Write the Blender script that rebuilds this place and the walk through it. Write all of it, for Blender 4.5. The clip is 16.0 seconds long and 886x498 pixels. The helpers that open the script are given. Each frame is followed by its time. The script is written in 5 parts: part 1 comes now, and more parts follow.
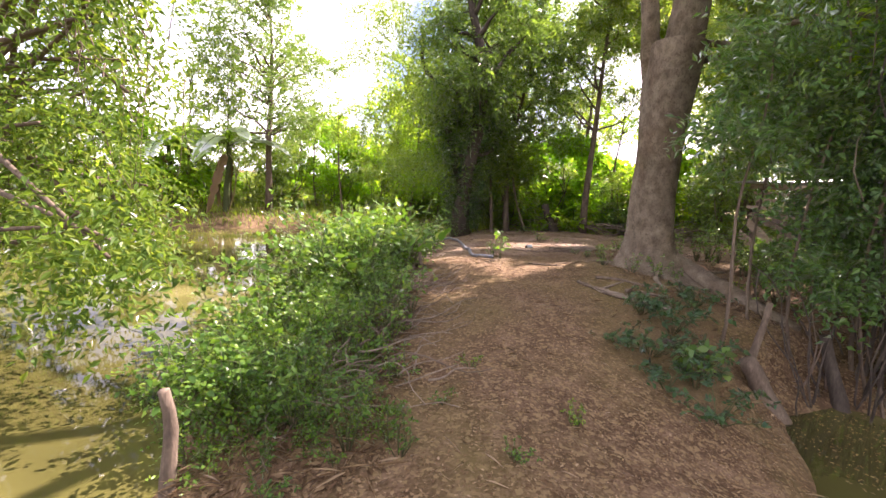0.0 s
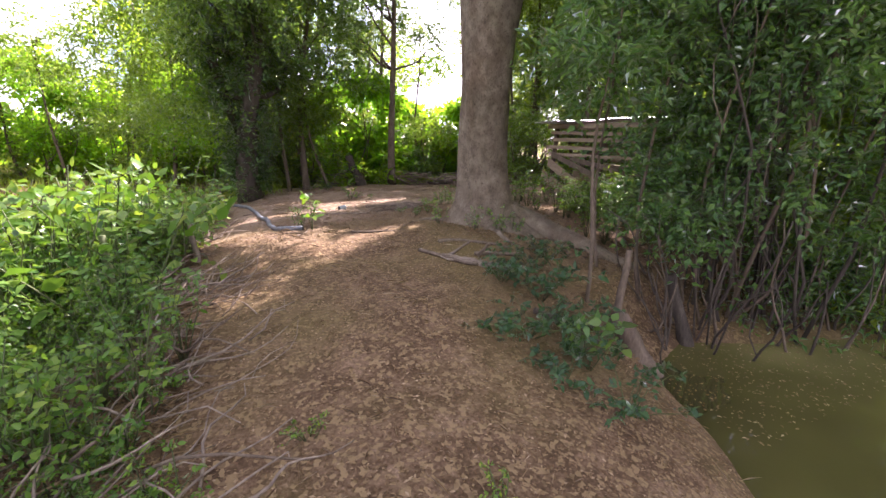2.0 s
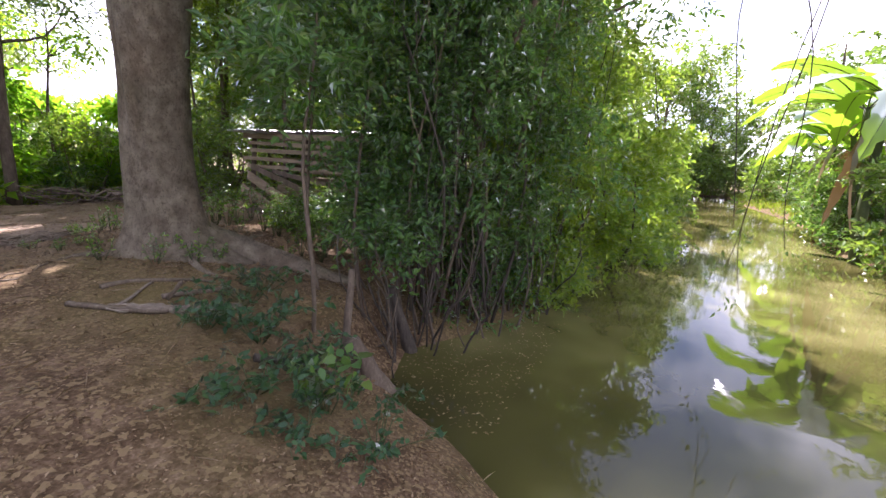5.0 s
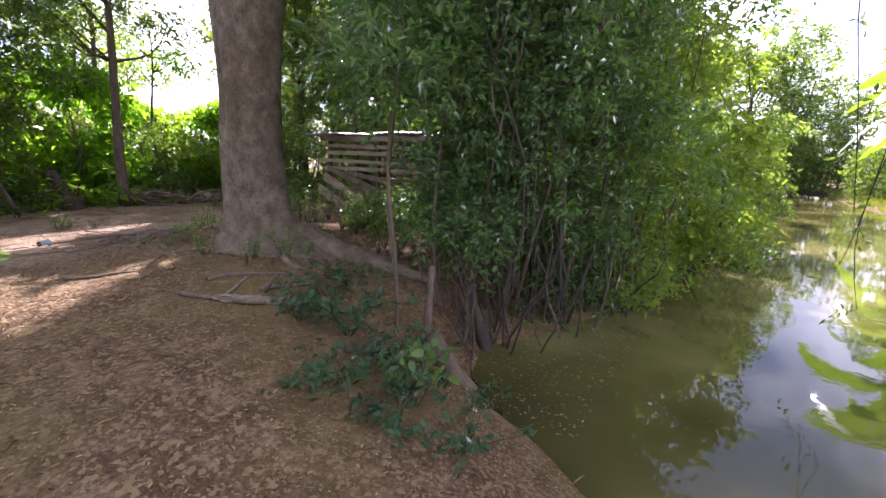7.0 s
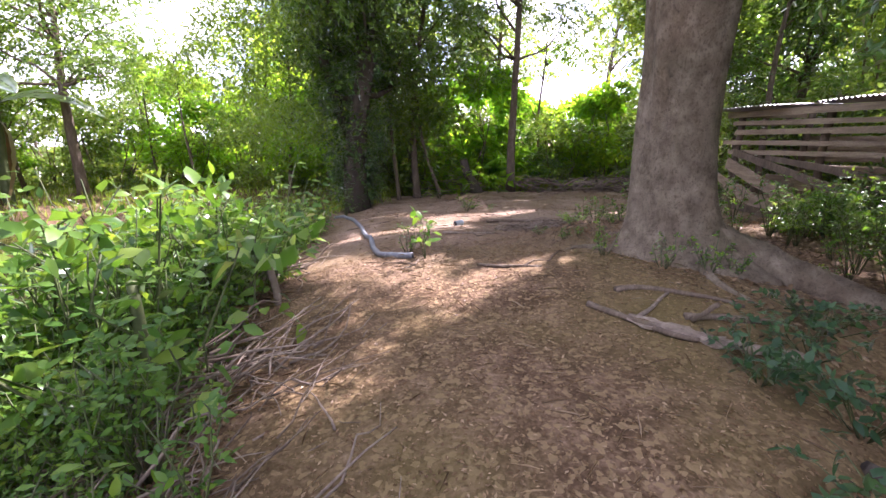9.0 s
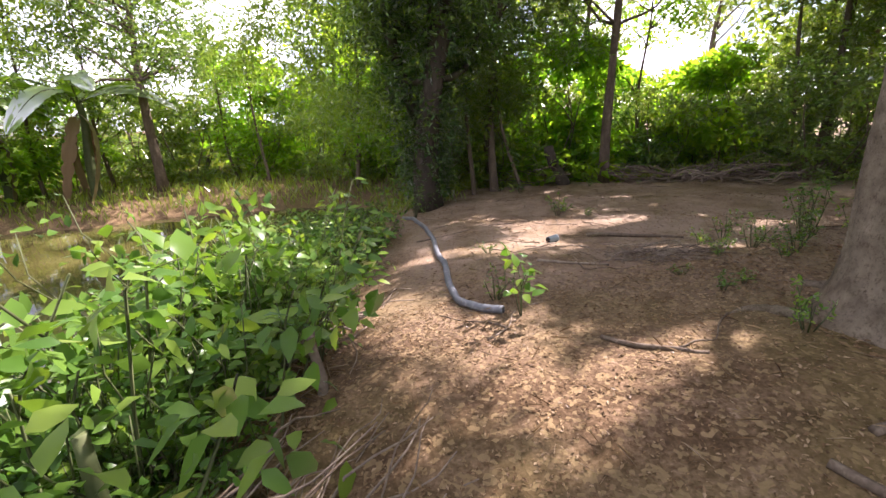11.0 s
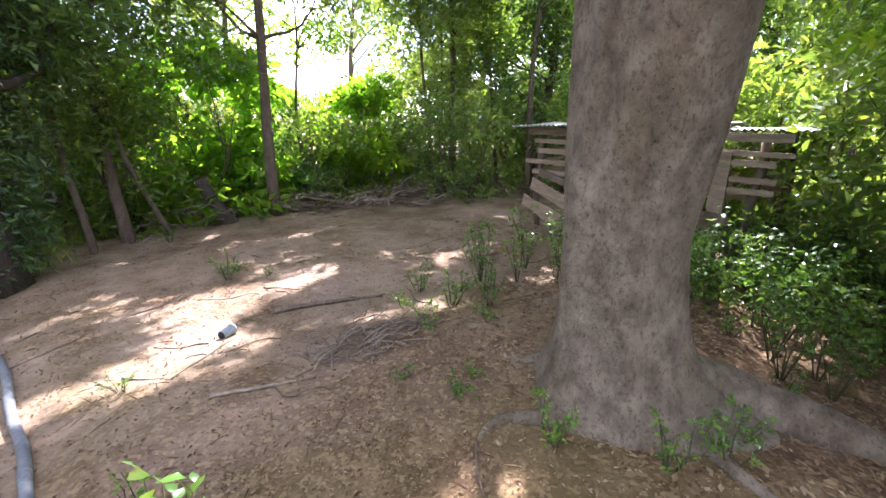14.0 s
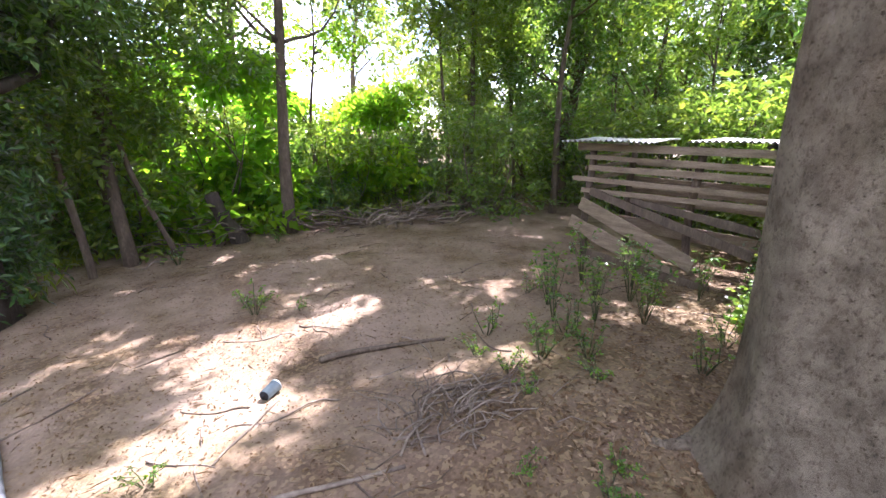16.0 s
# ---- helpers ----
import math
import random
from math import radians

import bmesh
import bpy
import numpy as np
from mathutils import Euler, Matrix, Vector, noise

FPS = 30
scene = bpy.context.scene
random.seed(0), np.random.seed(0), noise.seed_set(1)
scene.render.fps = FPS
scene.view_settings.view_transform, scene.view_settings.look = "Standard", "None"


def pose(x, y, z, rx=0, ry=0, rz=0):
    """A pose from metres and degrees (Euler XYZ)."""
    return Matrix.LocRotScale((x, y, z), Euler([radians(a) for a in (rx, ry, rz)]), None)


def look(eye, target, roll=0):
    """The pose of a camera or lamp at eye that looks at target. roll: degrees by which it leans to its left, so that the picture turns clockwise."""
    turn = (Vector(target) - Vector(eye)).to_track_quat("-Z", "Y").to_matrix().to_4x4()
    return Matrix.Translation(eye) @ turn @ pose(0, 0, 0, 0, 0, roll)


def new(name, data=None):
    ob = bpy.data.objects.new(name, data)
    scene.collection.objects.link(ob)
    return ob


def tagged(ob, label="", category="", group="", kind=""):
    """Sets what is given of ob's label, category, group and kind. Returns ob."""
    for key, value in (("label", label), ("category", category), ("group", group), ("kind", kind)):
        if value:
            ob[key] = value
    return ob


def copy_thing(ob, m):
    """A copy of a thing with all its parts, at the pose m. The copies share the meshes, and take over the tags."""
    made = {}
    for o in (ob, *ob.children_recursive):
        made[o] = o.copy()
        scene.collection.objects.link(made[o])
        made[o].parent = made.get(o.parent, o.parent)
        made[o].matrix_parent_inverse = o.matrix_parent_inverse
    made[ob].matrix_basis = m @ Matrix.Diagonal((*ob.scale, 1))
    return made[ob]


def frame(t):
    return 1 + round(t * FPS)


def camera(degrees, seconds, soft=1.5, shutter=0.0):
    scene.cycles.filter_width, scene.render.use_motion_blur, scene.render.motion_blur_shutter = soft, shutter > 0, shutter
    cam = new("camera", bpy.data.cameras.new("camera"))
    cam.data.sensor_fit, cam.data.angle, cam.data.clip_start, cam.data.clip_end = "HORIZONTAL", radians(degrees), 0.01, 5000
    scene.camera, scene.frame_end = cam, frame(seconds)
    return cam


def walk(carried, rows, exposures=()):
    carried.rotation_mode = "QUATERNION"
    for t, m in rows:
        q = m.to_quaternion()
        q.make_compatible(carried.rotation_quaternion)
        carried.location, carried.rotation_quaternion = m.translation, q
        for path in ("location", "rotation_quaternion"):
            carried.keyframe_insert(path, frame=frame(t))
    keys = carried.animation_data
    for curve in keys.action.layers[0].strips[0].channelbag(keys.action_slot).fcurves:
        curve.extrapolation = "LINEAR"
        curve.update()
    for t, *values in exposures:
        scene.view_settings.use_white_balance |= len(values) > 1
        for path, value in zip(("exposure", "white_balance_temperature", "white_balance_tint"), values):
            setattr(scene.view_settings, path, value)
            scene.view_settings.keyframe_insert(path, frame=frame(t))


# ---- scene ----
cam = camera(90.3, 16.0)
METRES, EYE, TILT, LEAN, TURN = 8.0, 1.75, -9.0, -3.0, 0.0
ROWS = [
    (0.0, 0.0, 0.0, 0.0, 0.0, 0.0, -0.0),
    (0.5, -0.0047, 0.0471, -0.0031, -8.65, -3.01, 3.05),
    (1.0, -0.0034, 0.1, 0.0065, -12.72, -5.48, 5.38),
    (1.5, -0.0016, 0.1582, 0.01, -19.31, -6.63, 4.68),
    (2.0, 0.0063, 0.2088, 0.0213, -25.74, -7.42, 5.62),
    (2.5, 0.0249, 0.2461, 0.0266, -22.69, -6.97, 6.82),
    (3.0, 0.0344, 0.2628, 0.0301, -27.02, -6.77, 6.05),
    (3.5, 0.0335, 0.266, 0.0307, -39.04, -7.2, 7.37),
    (4.0, 0.0377, 0.2649, 0.0293, -52.37, -8.79, 6.32),
    (4.5, 0.0452, 0.2603, 0.0301, -62.96, -10.12, 6.42),
    (7.0, 0.0305, 0.2811, 0.0295, -55.1, -9.16, 7.32),
    (7.5, 0.048, 0.3098, 0.0316, -37.71, -6.93, 10.07),
    (8.0, 0.0494, 0.345, 0.0353, -24.76, -6.09, 5.16),
    (8.5, 0.0391, 0.3982, 0.0421, -16.87, -5.69, 4.95),
    (9.0, 0.0386, 0.4371, 0.0444, -12.15, -5.64, 5.48),
    (11.5, 0.0515, 0.6329, 0.1153, -2.83, -8.18, 6.01),
    (12.0, 0.0608, 0.661, 0.1182, -4.64, -7.95, 4.61),
    (12.5, 0.0693, 0.6996, 0.1334, -15.23, -8.64, 6.99),
    (13.0, 0.0824, 0.7232, 0.1448, -29.73, -10.37, 6.29),
    (13.5, 0.1045, 0.7495, 0.162, -40.64, -12.02, 10.3),
    (14.0, 0.1136, 0.7609, 0.1733, -44.62, -12.56, 8.44),
    (14.5, 0.1121, 0.7874, 0.1734, -46.24, -12.57, 7.03),
    (15.0, 0.1104, 0.8172, 0.1867, -50.99, -12.61, 8.19),
    (15.5, 0.1119, 0.8487, 0.1883, -53.79, -12.56, 7.49),
    (16.0, 0.1108, 0.8932, 0.1969, -45.83, -11.43, 7.84),
]
EXPOSURES = [(0.0, 2.35, 6700, 36), (1.0, 2.3, 6500, 34), (3.0, 2.5, 6000, 38), (3.5, 2.58, 5900, 35), (4.0, 2.3, 5900, 34), (4.5, 2.05, 5900, 33), (7.0, 2.02, 5900, 36), (8.0, 2.6, 5500, 42), (9.0, 2.35, 5900, 39), (12.0, 1.95, 6400, 30), (13.0, 2.75, 6000, 29), (13.5, 2.7, 5800, 29), (16.0, 2.7, 5700, 31)]
walk(cam, [(t, pose(0, 0, EYE, TILT, LEAN, TURN) @ pose(METRES * x, METRES * y, METRES * z, 90 + pitch, roll, yaw)) for t, x, y, z, yaw, pitch, roll in ROWS], EXPOSURES)

# ---- light ----
SUN_AZ, SUN_EL = radians(56), radians(49)
world = bpy.data.worlds.new("sky")
scene.world = world
world.use_nodes = True
wn, wl = world.node_tree.nodes, world.node_tree.links
wn.clear()
w_out, w_bg, w_sky = wn.new("ShaderNodeOutputWorld"), wn.new("ShaderNodeBackground"), wn.new("ShaderNodeTexSky")
w_sky.sky_type, w_sky.sun_disc, w_sky.sun_elevation, w_sky.sun_rotation = "NISHITA", False, SUN_EL, SUN_AZ
w_noise, w_ramp, w_mix, w_co = wn.new("ShaderNodeTexNoise"), wn.new("ShaderNodeValToRGB"), wn.new("ShaderNodeMixRGB"), wn.new("ShaderNodeTexCoord")
w_noise.inputs["Scale"].default_value, w_noise.inputs["Detail"].default_value = 2.6, 6
w_ramp.color_ramp.elements[0].position, w_ramp.color_ramp.elements[1].position = 0.42, 0.6
w_mix.inputs[2].default_value = (17.0, 17.6, 18.6, 1)
wl.new(w_co.outputs["Generated"], w_noise.inputs["Vector"])
wl.new(w_noise.outputs["Fac"], w_ramp.inputs["Fac"])
wl.new(w_ramp.outputs["Color"], w_mix.inputs[0])
wl.new(w_sky.outputs[0], w_mix.inputs[1])
wl.new(w_mix.outputs[0], w_bg.inputs["Color"])
w_bg.inputs["Strength"].default_value = 0.055
wl.new(w_bg.outputs[0], w_out.inputs[0])
sun_data = bpy.data.lights.new("sun", "SUN")
sun_data.energy, sun_data.angle, sun_data.color = 5.0, radians(0.55), (1.0, 0.95, 0.86)
sun = new("sun", sun_data)
sun_way = Vector((math.sin(SUN_AZ) * math.cos(SUN_EL), math.cos(SUN_AZ) * math.cos(SUN_EL), math.sin(SUN_EL)))
sun.matrix_world = look(sun_way * 60, (0, 0, 0))

# ---- materials ----
def shader(name):
    m = bpy.data.materials.new(name)
    m.use_nodes = True
    m.node_tree.nodes.clear()
    return m, m.node_tree.nodes, m.node_tree.links


def ramp(nodes, stops):
    r = nodes.new("ShaderNodeValToRGB")
    while len(r.color_ramp.elements) < len(stops):
        r.color_ramp.elements.new(0.5)
    for e, (p, c) in zip(r.color_ramp.elements, stops):
        e.position, e.color = p, (*c, 1)
    return r


def noise_tex(nodes, links, scale, detail=5, stretch=None, rough=0.55, space="Object"):
    co, tex = nodes.new("ShaderNodeTexCoord"), nodes.new("ShaderNodeTexNoise")
    tex.inputs["Scale"].default_value, tex.inputs["Detail"].default_value, tex.inputs["Roughness"].default_value = scale, detail, rough
    if stretch:
        mp = nodes.new("ShaderNodeMapping")
        mp.inputs["Scale"].default_value = stretch
        links.new(co.outputs[space], mp.inputs["Vector"])
        links.new(mp.outputs[0], tex.inputs["Vector"])
    else:
        links.new(co.outputs[space], tex.inputs["Vector"])
    return tex


def bump(nodes, links, height, strength, distance):
    b = nodes.new("ShaderNodeBump")
    b.inputs["Strength"].default_value, b.inputs["Distance"].default_value = strength, distance
    links.new(height, b.inputs["Height"])
    return b


def leaf_material(name, colours, trans=0.5, gloss=0.17, through_tint=(1.75, 1.7, 0.6)):
    """Thin leaves: diffuse and translucent, with a waxy sheen; every leaf has its own shade."""
    m, n, l = shader(name)
    geo, obj = n.new("ShaderNodeNewGeometry"), n.new("ShaderNodeObjectInfo")
    add = n.new("ShaderNodeMath")
    add.operation = "MULTIPLY_ADD"
    l.new(obj.outputs["Random"], add.inputs[0])
    add.inputs[1].default_value = 0.35
    sub = n.new("ShaderNodeMath")
    sub.operation = "MULTIPLY"
    l.new(geo.outputs["Random Per Island"], sub.inputs[0])
    sub.inputs[1].default_value = 0.65
    l.new(sub.outputs[0], add.inputs[2])
    r = ramp(n, [(i / (len(colours) - 1), c) for i, c in enumerate(colours)])
    l.new(add.outputs[0], r.inputs["Fac"])
    dif, tra, mix = n.new("ShaderNodeBsdfDiffuse"), n.new("ShaderNodeBsdfTranslucent"), n.new("ShaderNodeMixShader")
    tint = n.new("ShaderNodeMixRGB")
    tint.blend_type = "MULTIPLY"
    tint.inputs[0].default_value, tint.inputs[2].default_value = 1, (*through_tint, 1)
    l.new(r.outputs[0], dif.inputs["Color"])
    l.new(r.outputs[0], tint.inputs[1])
    l.new(tint.outputs[0], tra.inputs["Color"])
    mix.inputs[0].default_value = trans
    l.new(dif.outputs[0], mix.inputs[1])
    l.new(tra.outputs[0], mix.inputs[2])
    glo, fre, out, mix2, mul = n.new("ShaderNodeBsdfGlossy"), n.new("ShaderNodeFresnel"), n.new("ShaderNodeOutputMaterial"), n.new("ShaderNodeMixShader"), n.new("ShaderNodeMath")
    glo.inputs["Roughness"].default_value = 0.32
    mul.operation = "MULTIPLY"
    mul.inputs[1].default_value = gloss * 2
    fre.inputs["IOR"].default_value = 1.45
    l.new(fre.outputs[0], mul.inputs[0])
    l.new(mul.outputs[0], mix2.inputs[0])
    l.new(mix.outputs[0], mix2.inputs[1])
    l.new(glo.outputs[0], mix2.inputs[2])
    l.new(mix2.outputs[0], out.inputs[0])
    return m


def rough_material(name, stops, scale=4.0, stretch=None, rough=0.9, relief=0.6, depth=0.02, fine=30.0, metal=0.0, spec=0.3, fine_relief=0.5, moss=None):
    """A solid surface with large blotches and fine grain."""
    m, n, l = shader(name)
    a, b = noise_tex(n, l, scale, 6, stretch), noise_tex(n, l, fine, 4, stretch)
    mixv = n.new("ShaderNodeMath")
    mixv.operation = "MULTIPLY_ADD"
    l.new(b.outputs["Fac"], mixv.inputs[0])
    mixv.inputs[1].default_value = 0.45
    sc = n.new("ShaderNodeMath")
    sc.operation = "MULTIPLY"
    sc.inputs[1].default_value = 0.6
    l.new(a.outputs["Fac"], sc.inputs[0])
    l.new(sc.outputs[0], mixv.inputs[2])
    r = ramp(n, stops)
    l.new(mixv.outputs[0], r.inputs["Fac"])
    p, out = n.new("ShaderNodeBsdfPrincipled"), n.new("ShaderNodeOutputMaterial")
    colour = r.outputs[0]
    if moss:
        mm, mr, mx = noise_tex(n, l, moss[1], 5), ramp(n, [(0.5, (0, 0, 0)), (0.66, (1, 1, 1))]), n.new("ShaderNodeMixRGB")
        l.new(mm.outputs["Fac"], mr.inputs["Fac"])
        l.new(mr.outputs[0], mx.inputs[0])
        l.new(colour, mx.inputs[1])
        mx.inputs[2].default_value = (*moss[0], 1)
        colour = mx.outputs[0]
    l.new(colour, p.inputs["Base Color"])
    p.inputs["Roughness"].default_value, p.inputs["Metallic"].default_value = rough, metal
    p.inputs["Specular IOR Level"].default_value = spec
    bp = bump(n, l, mixv.outputs[0], relief, depth)
    l.new(bp.outputs[0], p.inputs["Normal"])
    l.new(p.outputs[0], out.inputs[0])
    return m


LEAF_MID = leaf_material("leaf_mid", [(0.066, 0.126, 0.034), (0.11, 0.189, 0.047), (0.154, 0.239, 0.055), (0.249, 0.302, 0.065)])
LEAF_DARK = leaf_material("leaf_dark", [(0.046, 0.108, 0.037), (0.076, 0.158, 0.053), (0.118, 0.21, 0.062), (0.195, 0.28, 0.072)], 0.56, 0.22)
# yellow-green raised so that sun glow is partly in the leaf colour
LEAF_LIME_LIT = leaf_material("leaf_lime_lit", [(0.09, 0.2, 0.024), (0.15, 0.28, 0.03), (0.22, 0.34, 0.036), (0.33, 0.4, 0.05)], 0.8, 0.1, (1.85, 1.9, 0.55))
LEAF_LIGHT = leaf_material("leaf_light", [(0.084, 0.158, 0.036), (0.132, 0.21, 0.047), (0.18, 0.263, 0.054), (0.24, 0.294, 0.064)], 0.68, 0.12)
LEAF_WEED = leaf_material("leaf_weed", [(0.026, 0.074, 0.015), (0.062, 0.145, 0.022), (0.112, 0.212, 0.03), (0.225, 0.3, 0.05)], 0.5, 0.2)
LEAF_BLUE = leaf_material("leaf_bluegreen", [(0.022, 0.056, 0.028), (0.034, 0.08, 0.036), (0.05, 0.105, 0.042), (0.075, 0.135, 0.048)], 0.4, 0.22)
LEAF_BANANA = leaf_material("leaf_banana", [(0.09, 0.18, 0.025), (0.12, 0.23, 0.03), (0.16, 0.27, 0.035), (0.24, 0.3, 0.045)], 0.5, 0.2)
LEAF_DRY = leaf_material("leaf_dry", [(0.07, 0.042, 0.022), (0.12, 0.075, 0.038), (0.21, 0.145, 0.078), (0.46, 0.36, 0.24)], 0.12, 0.1, (1.1, 0.9, 0.6))
LEAF_IVY = leaf_material("leaf_ivy", [(0.022, 0.055, 0.02), (0.036, 0.08, 0.026), (0.055, 0.115, 0.032), (0.1, 0.16, 0.04)], 0.42, 0.28)
GRASS = leaf_material("grass_blade", [(0.11, 0.19, 0.025), (0.17, 0.25, 0.035), (0.22, 0.29, 0.045), (0.29, 0.3, 0.08)], 0.4, 0.12)
# darker leaf green, with the shade over the pond put into the colour
LEAF_POND_SHADED = leaf_material("leaf_over_pond_shaded", [(0.036, 0.078, 0.018), (0.065, 0.122, 0.024), (0.105, 0.172, 0.03), (0.21, 0.25, 0.045)], 0.5, 0.07)


def old_bark():
    """Grey-brown bark with long stains, cracks and dark pits."""
    m, n, l = shader("bark_grey_brown")
    grain, crack, stain, moss = noise_tex(n, l, 7.0, 8, (1.1, 1.1, 0.9), 0.6), noise_tex(n, l, 34.0, 6, (1.2, 1.2, 0.85), 0.75), noise_tex(n, l, 1.6, 5, (1.3, 1.3, 0.6)), noise_tex(n, l, 1.3, 5)
    vor, co = n.new("ShaderNodeTexVoronoi"), n.new("ShaderNodeTexCoord")
    vor.inputs["Scale"].default_value = 26.0
    l.new(co.outputs["Object"], vor.inputs["Vector"])
    base = ramp(n, [(0.28, (0.085, 0.066, 0.044)), (0.44, (0.15, 0.12, 0.082)), (0.56, (0.198, 0.16, 0.111)), (0.74, (0.285, 0.237, 0.173))])
    l.new(grain.outputs["Fac"], base.inputs["Fac"])

    def layer(colour, fac, tint, mode="MIX"):
        mx = n.new("ShaderNodeMixRGB")
        mx.blend_type = mode
        l.new(fac, mx.inputs[0])
        l.new(colour, mx.inputs[1])
        mx.inputs[2].default_value = (*tint, 1)
        return mx.outputs[0]

    sr, mr, pr, cr = ramp(n, [(0.46, (0, 0, 0)), (0.66, (0.75, 0.75, 0.75))]), ramp(n, [(0.52, (0, 0, 0)), (0.7, (0.4, 0.4, 0.4))]), ramp(n, [(0.06, (1, 1, 1)), (0.17, (0, 0, 0))]), ramp(n, [(0.34, (0.85, 0.85, 0.85)), (0.5, (0, 0, 0))])
    l.new(stain.outputs["Fac"], sr.inputs["Fac"])
    l.new(moss.outputs["Fac"], mr.inputs["Fac"])
    l.new(vor.outputs["Distance"], pr.inputs["Fac"])
    l.new(crack.outputs["Fac"], cr.inputs["Fac"])
    colour = layer(base.outputs[0], sr.outputs[0], (0.72, 0.63, 0.55), "MULTIPLY")
    colour = layer(colour, mr.outputs[0], (0.1, 0.098, 0.05))
    colour = layer(colour, cr.outputs[0], (0.42, 0.38, 0.34), "MULTIPLY")
    colour = layer(colour, pr.outputs[0], (0.66, 0.62, 0.58), "MULTIPLY")
    p, out, h1, h2 = n.new("ShaderNodeBsdfPrincipled"), n.new("ShaderNodeOutputMaterial"), n.new("ShaderNodeMath"), n.new("ShaderNodeMath")
    l.new(colour, p.inputs["Base Color"])
    p.inputs["Roughness"].default_value, p.inputs["Specular IOR Level"].default_value = 0.9, 0.25
    h1.operation = h2.operation = "MULTIPLY_ADD"
    h1.inputs[1].default_value, h2.inputs[1].default_value = 0.6, -0.35
    l.new(crack.outputs["Fac"], h1.inputs[0])
    l.new(grain.outputs["Fac"], h1.inputs[2])
    l.new(pr.outputs[0], h2.inputs[0])
    l.new(h1.outputs[0], h2.inputs[2])
    bp = bump(n, l, h2.outputs[0], 0.9, 0.035)
    l.new(bp.outputs[0], p.inputs["Normal"])
    l.new(p.outputs[0], out.inputs[0])
    return m


BARK_BIG = old_bark()
BARK_DARK = rough_material("bark_dark", [(0.3, (0.02, 0.016, 0.012)), (0.55, (0.06, 0.048, 0.036)), (0.75, (0.11, 0.09, 0.07))], 5.0, (2, 2, 0.5), 0.95, 0.8, 0.02)
BARK = rough_material("bark_brown", [(0.3, (0.05, 0.036, 0.026)), (0.55, (0.12, 0.09, 0.062)), (0.75, (0.2, 0.16, 0.115))], 6.0, (2, 2, 0.6), 0.92, 0.7, 0.015)
TWIG = rough_material("twig_dry", [(0.3, (0.08, 0.06, 0.043)), (0.55, (0.18, 0.142, 0.105)), (0.75, (0.33, 0.27, 0.205))], 7.0, None, 0.9, 0.5, 0.004)
STEM = rough_material("stem_green", [(0.3, (0.04, 0.06, 0.02)), (0.6, (0.075, 0.09, 0.032)), (0.8, (0.11, 0.105, 0.05))], 8.0, None, 0.7, 0.3, 0.003)
PLANK = rough_material("weathered_plank", [(0.3, (0.1, 0.075, 0.05)), (0.5, (0.22, 0.165, 0.11)), (0.72, (0.36, 0.29, 0.2))], 3.0, (1.0, 1.0, 6.0), 0.88, 0.5, 0.006)
TIN = rough_material("zinc_sheet", [(0.3, (0.3, 0.28, 0.26)), (0.55, (0.5, 0.5, 0.5)), (0.75, (0.66, 0.66, 0.66))], 3.0, None, 0.5, 0.2, 0.004, metal=0.5, spec=0.5)
PIPE = rough_material("blue_grey_pipe", [(0.3, (0.07, 0.076, 0.084)), (0.55, (0.125, 0.134, 0.146)), (0.75, (0.3, 0.3, 0.29))], 3.0, None, 0.55, 0.25, 0.004, spec=0.4)
CAP = rough_material("teal_plastic", [(0.3, (0.13, 0.175, 0.18)), (0.6, (0.19, 0.24, 0.245)), (0.8, (0.28, 0.32, 0.32))], 9.0, None, 0.5, 0.2, 0.003, spec=0.4)
# near-black for closed discs that stand in for shade inside pipes
HOLE_SHADE = rough_material("painted_inside_shade", [(0.3, (0.012, 0.012, 0.013)), (0.8, (0.025, 0.025, 0.028))], 5.0)
CLAY = rough_material("red_clay", [(0.3, (0.16, 0.075, 0.04)), (0.55, (0.27, 0.14, 0.08)), (0.75, (0.38, 0.23, 0.14))], 3.0, None, 0.95, 0.8, 0.03)


